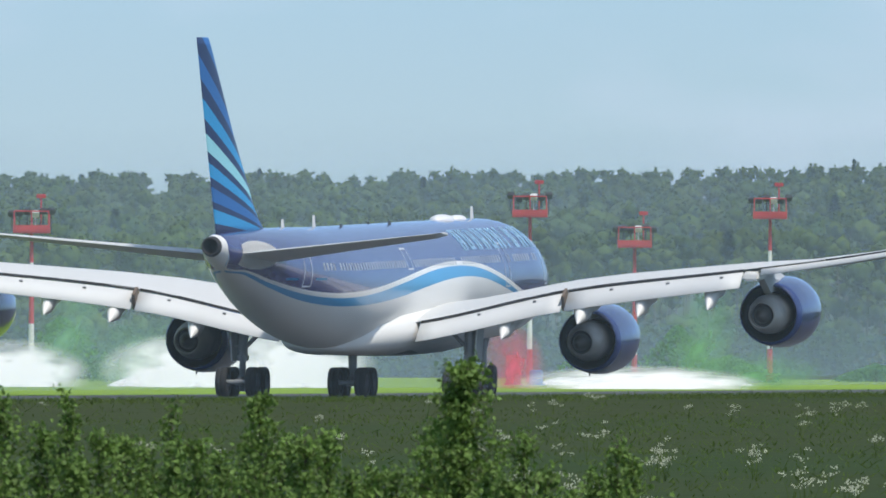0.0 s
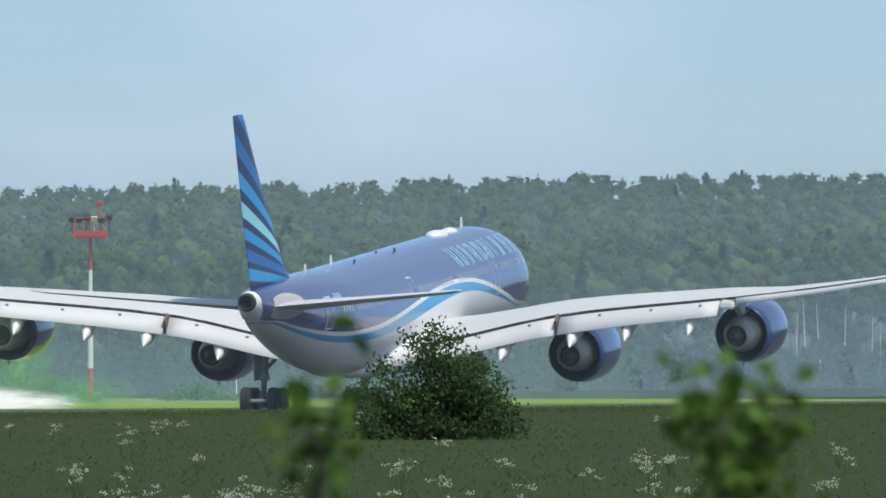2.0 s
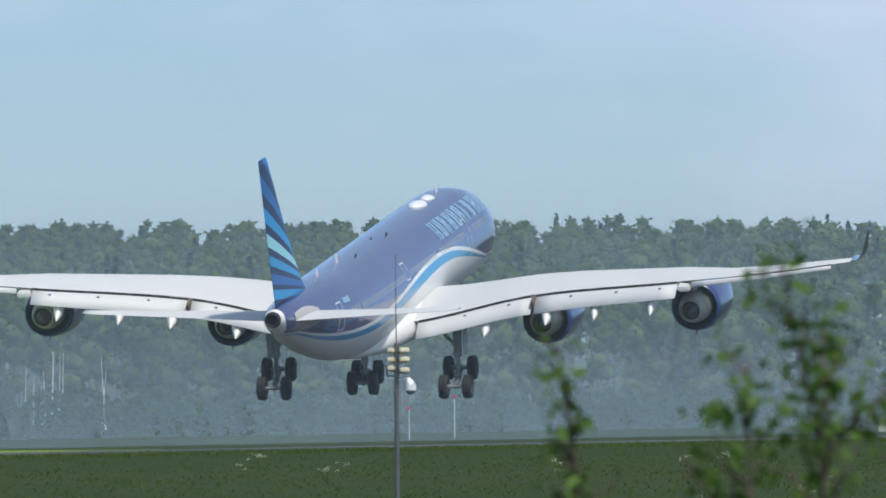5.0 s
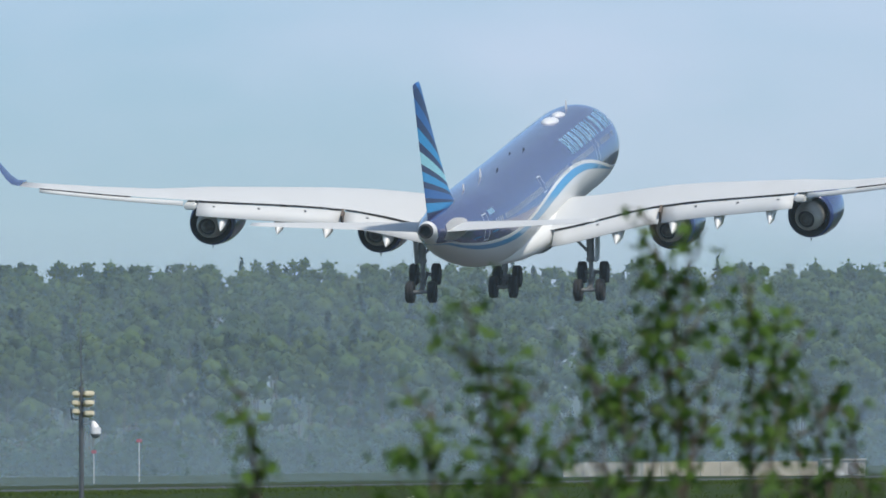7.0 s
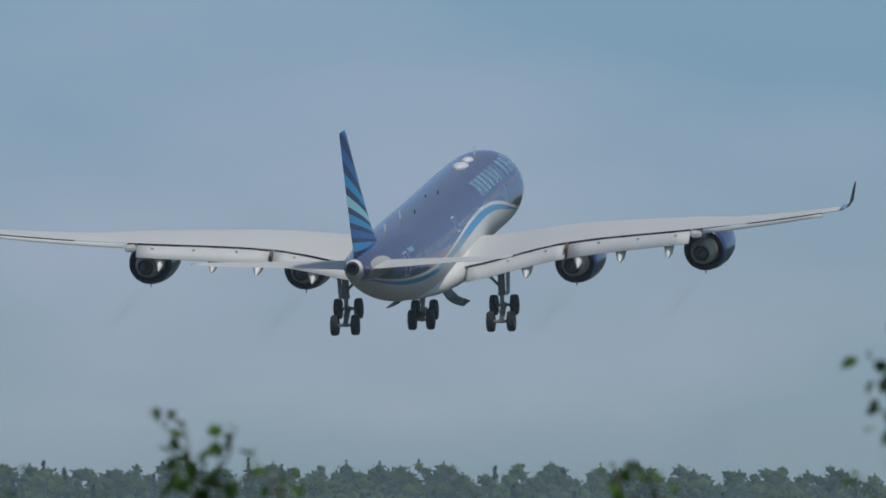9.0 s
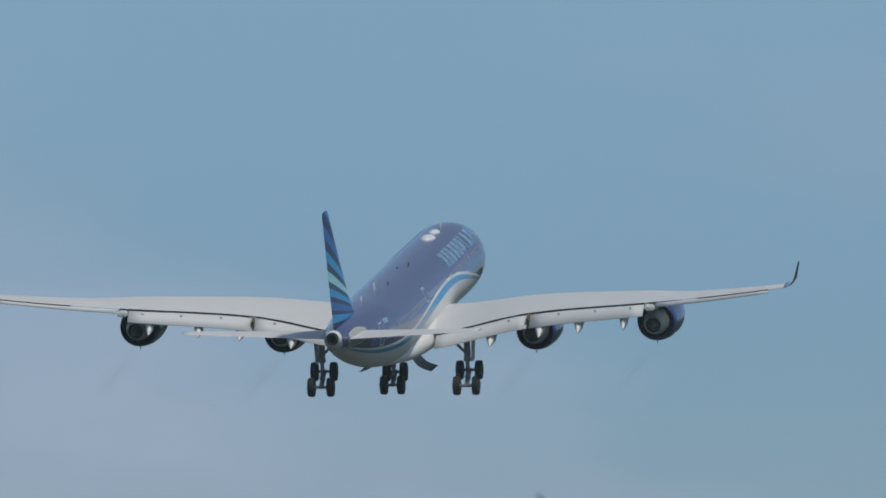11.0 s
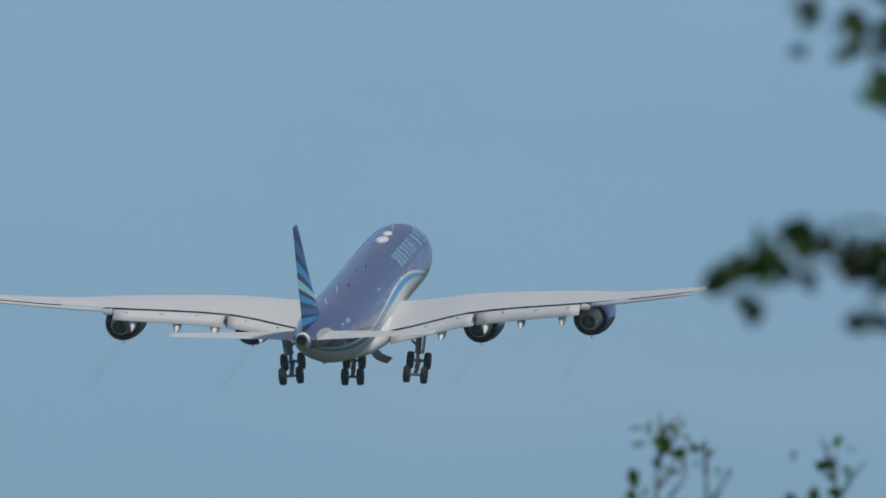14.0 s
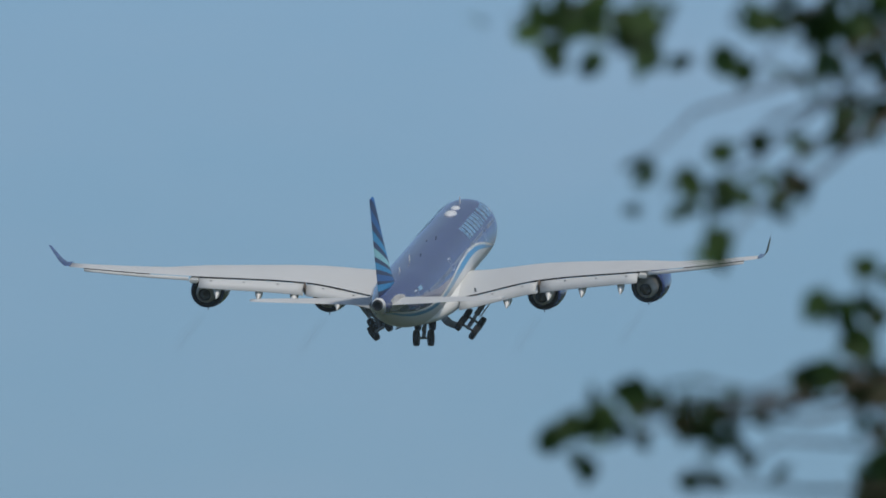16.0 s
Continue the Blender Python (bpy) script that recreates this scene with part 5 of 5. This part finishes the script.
def field_objects():
    # pale slabs and bright scrub beyond the runway
    for h0, h1, rc, d, z in ((-12.62, -12.21, 1760, 30, 0.7), (-13.36, -12.94, 1690, 16, 1.9), (-13.66, -13.44, 1680, 16, 1.6)):
        a, b = polar(h0, rc), polar(h1, rc)
        c, ln = (a + b) / 2, (b - a).length
        o = thing("gravel_bank", "low bank of white gravel beyond the runway", "gravel", Matrix.Translation((c.x, c.y, 0)) @ pose(0, 0, 0, 0, 0, -(h0 + h1) / 2))
        vs, nx, ny = [], 60, 14
        for i in range(nx + 1):
            for j in range(ny + 1):
                u, v = 2 * i / nx - 1, 2 * j / ny - 1
                k = max(0.0, 1 - abs(u) ** 4) * max(0.0, 1 - v * v)
                wob = 0.6 + 0.5 * noise.noise((u * ln * 0.18 + c.x, v * 2, 0.3)) + 0.22 * noise.noise((u * ln * 0.7, v * 5, 1.3))
                vs.append((u * ln / 2, v * d / 2, z * k * wob - 0.02))
        fs = [(i * (ny + 1) + j, (i + 1) * (ny + 1) + j, (i + 1) * (ny + 1) + j + 1, i * (ny + 1) + j + 1) for i in range(nx) for j in range(ny)]
        part("bank", mesh_from("bank", vs, fs, M_CONCRETE, None, True), None, o)
    rng = np.random.default_rng(9)
    for hd, rc, hg, w in ((-13.44, 1790, 3.6, 6.5), (-13.28, 1800, 1.8, 7), (-12.35, 1815, 3.2, 5.0), (-12.50, 1830, 2.2, 5), (-12.26, 1820, 1.5, 6), (-12.0, 1860, 1.0, 5)):
        b = thing("bright_bush", "bright green young bush beyond the runway", "bush", Matrix.Translation(polar(hd, rc)), "bright bushes beyond the runway")
        n = 1500
        z = rng.uniform(0, 1, n) ** 1.1
        t = rng.uniform(0, 6.28, n)
        r = (1.04 - z ** 1.6) * w * 0.5 * np.sqrt(rng.uniform(0.1, 1, n))
        part("crown", quads(leaf_cloud(rng, n, np.stack([r * np.cos(t), r * np.sin(t), z * hg], 1), 0.24), [M_SHRUB], "crown"), None, b)
        bm = bmesh.new()
        add_rod(bm, (0, 0, 0), (0, 0, hg * 0.8), 0.08, 0.02, 6)
        part("stem", bm, M_TWIG, b)
    for hd, rc, w, h, m, lab in ((-12.64, 1740, 0.8, 1.6, M_RED, "red board marker beside the runway"), (-12.60, 1742, 0.7, 0.8, M_BLUEPLASTIC, "blue plastic barrier block beside the runway"), (-11.485, 1890, 0.7, 0.6, M_RED, "red board marker beside the runway")):
        o = thing("barrier", lab, "barrier", Matrix.Translation(polar(hd, rc)))
        bm = bmesh.new()
        add_box(bm, (w, 0.4, h), Matrix.Translation((0, 0, h / 2 + 0.05)), 0.06)
        add_box(bm, (w * 1.2, 0.7, 0.1), Matrix.Translation((0, 0, 0.05)), 0.02)
        part("board", bm, m, o)
    for hd, rc, h in ((-10.05, 2200, 2.7), (-10.13, 2150, 2.0), (-11.93, 1905, 1.6)):
        pole = thing("marker_pole", "thin white marker pole with a red top", "pole", Matrix.Translation(polar(hd, rc)), "marker poles beyond the runway")
        bm = bmesh.new()
        add_rod(bm, (0, 0, 0), (0, 0, h), 0.035, seg=8)
        part("post", bm, M_MASTWHITE, pole)
        bm = bmesh.new()
        add_box(bm, (0.36, 0.12, 0.22), Matrix.Translation((0, 0, h + 0.1)), 0.03)
        part("lamp_head", bm, M_RED, pole, "red lamp head")
    # cabin and low wall on the meadow's far side
    cabin = thing("equipment_cabin", "low cream equipment box with a flat lid", "equipment box", Matrix.Translation(polar(-8.806, 2326)) @ pose(0, 0, 0, 0, 0, 8.8))
    bm = bmesh.new()
    add_box(bm, (3.1, 2.0, 1.08), Matrix.Translation((0, 0, 0.54)), 0.03)
    part("wall", bm, M_MASTWHITE, cabin)
    bm = bmesh.new()
    add_box(bm, (3.3, 2.2, 0.12), Matrix.Translation((0, 0, 1.14)), 0.03)
    part("roof", bm, M_MASTWHITE, cabin)
    bm = bmesh.new()
    add_box(bm, (0.75, 0.05, 0.8), Matrix.Translation((0.7, -1.02, 0.5)), 0.01)
    part("door", bm, M_GEARGREY, cabin)
    wall = thing("low_wall", "low pale concrete panel wall", "wall", Matrix.Translation(polar(-9.075, 2331)) @ pose(0, 0, 0, 0, 0, 9.0))
    for k in range(13):
        bm = bmesh.new()
        add_box(bm, (1.38, 0.14, 1.02 + 0.02 * (k % 3)), Matrix.Translation((-8.5 + 1.41 * k, 0, 0.51)), 0.02)
        part("panel", bm, M_BEIGE, wall)


# ---- heat shimmer smears and exhaust smoke ----
def soft_sheet_material(name, color, most):
    """Soft sheet for smears and smoke: thickest in its middle, ragged, fading out to nothing at the rim."""
    m = bpy.data.materials.new(name)
    m.use_nodes = True
    n, l = m.node_tree.nodes, m.node_tree.links
    n.remove(n["Principled BSDF"])
    dif, thru, clear, ms, both = (n.new("ShaderNodeBsdfDiffuse"), n.new("ShaderNodeBsdfTranslucent"), n.new("ShaderNodeBsdfTransparent"),
                                  n.new("ShaderNodeMixShader"), n.new("ShaderNodeMixShader"))
    dif.inputs["Color"].default_value = thru.inputs["Color"].default_value = (*color, 1)
    c, ball, nz, mul, k = n.new("ShaderNodeTexCoord"), n.new("ShaderNodeTexGradient"), n.new("ShaderNodeTexNoise"), n.new("ShaderNodeMath"), n.new("ShaderNodeMapRange")
    ball.gradient_type = "SPHERICAL"
    nz.inputs["Scale"].default_value, nz.inputs["Detail"].default_value = 2.2, 4.0
    k.inputs["From Min"].default_value, k.inputs["From Max"].default_value = 0.25, 0.65
    k.inputs["To Min"].default_value, k.inputs["To Max"].default_value = 0.12 * most, 1.3 * most
    mul.operation = "MULTIPLY"
    mul.use_clamp = True
    l.new(c.outputs["Object"], ball.inputs["Vector"])
    l.new(c.outputs["Object"], nz.inputs["Vector"])
    l.new(nz.outputs["Fac"], k.inputs["Value"])
    l.new(ball.outputs["Fac"], mul.inputs[0])
    l.new(k.outputs["Result"], mul.inputs[1])
    both.inputs[0].default_value = 0.15
    l.new(dif.outputs[0], both.inputs[1])
    l.new(thru.outputs[0], both.inputs[2])
    l.new(mul.outputs[0], ms.inputs[0])
    l.new(clear.outputs[0], ms.inputs[1])
    l.new(both.outputs[0], ms.inputs[2])
    l.new(ms.outputs[0], n["Material Output"].inputs["Surface"])
    return m


def dished(name, material):
    """A round, slightly dished sheet of unit radius that stands upright."""
    vs, fs = [(0, -0.08, 0)], []
    for ring in range(1, 5):
        r = ring / 4
        vs += [(r * math.cos(6.2832 * i / 24), -0.08 * (1 - r * r), r * math.sin(6.2832 * i / 24)) for i in range(24)]
    fs += [(0, 1 + i, 1 + (i + 1) % 24) for i in range(24)]
    for ring in range(3):
        o = 1 + ring * 24
        fs += [(o + i, o + 24 + i, o + 24 + (i + 1) % 24, o + (i + 1) % 24) for i in range(24)]
    return mesh_from(name, vs, fs, material, None, True)


def shimmer_smear():
    # see-through coloured sheets imitate ground things blurred by heat shimmer in the jet blast
    white, green, red = soft_sheet_material("white_heat_smear", (0.80, 0.80, 0.79), 2.0), soft_sheet_material("green_heat_smear", (0.20, 0.42, 0.20), 0.8), soft_sheet_material("red_heat_smear", (0.55, 0.10, 0.14), 0.8)
    for hd, z, w, h, lean, m, lab in ((-13.22, 0.9, 4.6, 2.0, 0, white, "white smear"), (-13.03, 1.0, 4.4, 2.3, 0, white, "white smear"), (-13.53, 0.7, 4.2, 1.9, 0, white, "white smear"), (-12.42, 0.3, 6.5, 1.0, 0, white, "white smear"),
                                      (-13.43, 2.6, 1.7, 4.0, 24, green, "green smear"), (-13.30, 1.2, 3.4, 2.6, 10, green, "green smear"), (-12.31, 2.2, 1.9, 3.6, 14, green, "green smear"), (-12.22, 0.7, 4.0, 1.3, 0, green, "green smear"),
                                      (-12.64, 1.2, 1.7, 2.6, -12, red, "red smear")):
        at = Matrix.Translation(polar(hd, (1685 if m is green else 1660) + 3 * z, z)) @ pose(0, 0, 0, 0, 0, -hd) @ pose(0, 0, 0, 0 if m is green else -42, lean, 0) @ Matrix.Diagonal((w, 1.0, h * (1.0 if m is green else 1.3), 1.0))
        o = new("shimmer_smear", dished("shimmer_smear", m))
        o.matrix_world = at
        tagged(o, lab + " of ground colour, drawn out by heat shimmer", "spray", kind="stuff")


shimmer_smear()


def exhaust_trails():
    """Thin warm smoke that trails behind and below the engines."""
    smoke = soft_sheet_material("thin_exhaust_smoke", (0.60, 0.58, 0.56), 0.07)
    for x, y, z in ((-19.02, 0.0, -1.2), (-9.3, 5.6, -2.5), (9.3, 5.6, -2.5), (19.02, 0.0, -1.2)):
        o = part("exhaust_trail", dished("exhaust_trail", smoke), None, airliner, "thin grey exhaust smoke")
        o.matrix_local = Matrix.Translation((x, y - 11.0, z - 1.7)) @ pose(0, 0, 0, 9, 0, 90) @ Matrix.Diagonal((13.0, 1.0, 1.5, 1.0))


exhaust_trails()
field_objects()


# ---- motions ----
def motions():
    # it lines up a little across the runway and turns with the wind as it climbs
    rows = []
    for t, x, y, z, pitch, roll in PLANE_ROWS:
        yaw = float(np.interp(t, (0, 4, 8, 10, 13, 16), (0.36, 0.18, 0.0, -0.13, -0.29, -0.48)))
        rows.append((t, Matrix.Translation((x - 12.0 * radians(yaw), y, z)) @ pose(0, 0, 0, 0, 0, yaw) @ pose(0, 0, 0, pitch, 0, 0) @ pose(0, 0, 0, 0, roll, 0)))
    walk(airliner, rows)

    def at(rows, t):
        for (t0, a), (t1, b) in zip(rows, rows[1:]):
            if t <= t1:
                u = 0 if t1 == t0 else max(0, (t - t0) / (t1 - t0))
                u = u * u * (3 - 2 * u)
                return a + (b - a) * u
        return rows[-1][1]
    times = [0, 1, 1.5, 2, 2.5, 3, 3.5, 4, 5, 6, 6.5, 7, 7.5, 8, 9, 10, 12, 13, 13.5, 14, 14.5, 15, 15.5, 16]
    drop = [(0, 0.0), (1.5, 0.05), (3.1, 0.55), (13.4, 0.5), (15.0, 0.05), (16, 0.0)]      # the oleos stretch as the wings take the load
    tilt = [(0, 0.0), (1.0, -1.5), (2.0, -3.0), (3.4, 27.0), (13.6, 28.0), (15.5, 16.0), (16, 14.0)]
    fold = [(0, 0.0), (13.4, 0.0), (15.5, 26.0), (16.0, 34.0)]              # the legs begin to swing inwards
    centre = [(0, 0.0), (2.0, -1.5), (3.4, 15.0), (10.0, 16.0), (12.4, 42.0), (16, 42.0)]
    opened = [(0, 0.0), (6.6, 0.0), (8.0, 38.0), (9.0, 62.0), (16, 62.0)]
    for side in (1, -1):
        hinge = Matrix.Translation((side * 5.34, -0.6, -1.75))
        legs, bogies, doors = [], [], []
        for t in times:
            swing = hinge @ pose(0, 0, 0, 0, side * at(fold, t), 0)
            legs.append((t, swing @ Matrix.Translation((0, 0, -at(drop, t) * 0.5))))
            level = at(tilt, t)
            bogies.append((t, swing @ Matrix.Translation((0, 0, -2.56 - at(drop, t))) @ pose(0, 0, 0, level, 0, 0)))
            doors.append((t, Matrix.Translation((side * 1.1, 1.2, -3.0)) @ pose(0, 0, 0, 0, side * at(opened, t), 0)))
        walk(gear["leg", side], legs)
        walk(gear["bogie", side], bogies)
        walk(gear["door", side], doors)
    walk(gear["leg", 0], [(t, Matrix.Translation((0, -1.3, -3.0 - at(drop, t) * 0.5))) for t in times])
    walk(gear["bogie", 0], [(t, Matrix.Translation((0, -1.3, -4.31 - at(drop, t) * 0.8)) @ pose(0, 0, 0, at(centre, t), 0, 0)) for t in times])


motions()
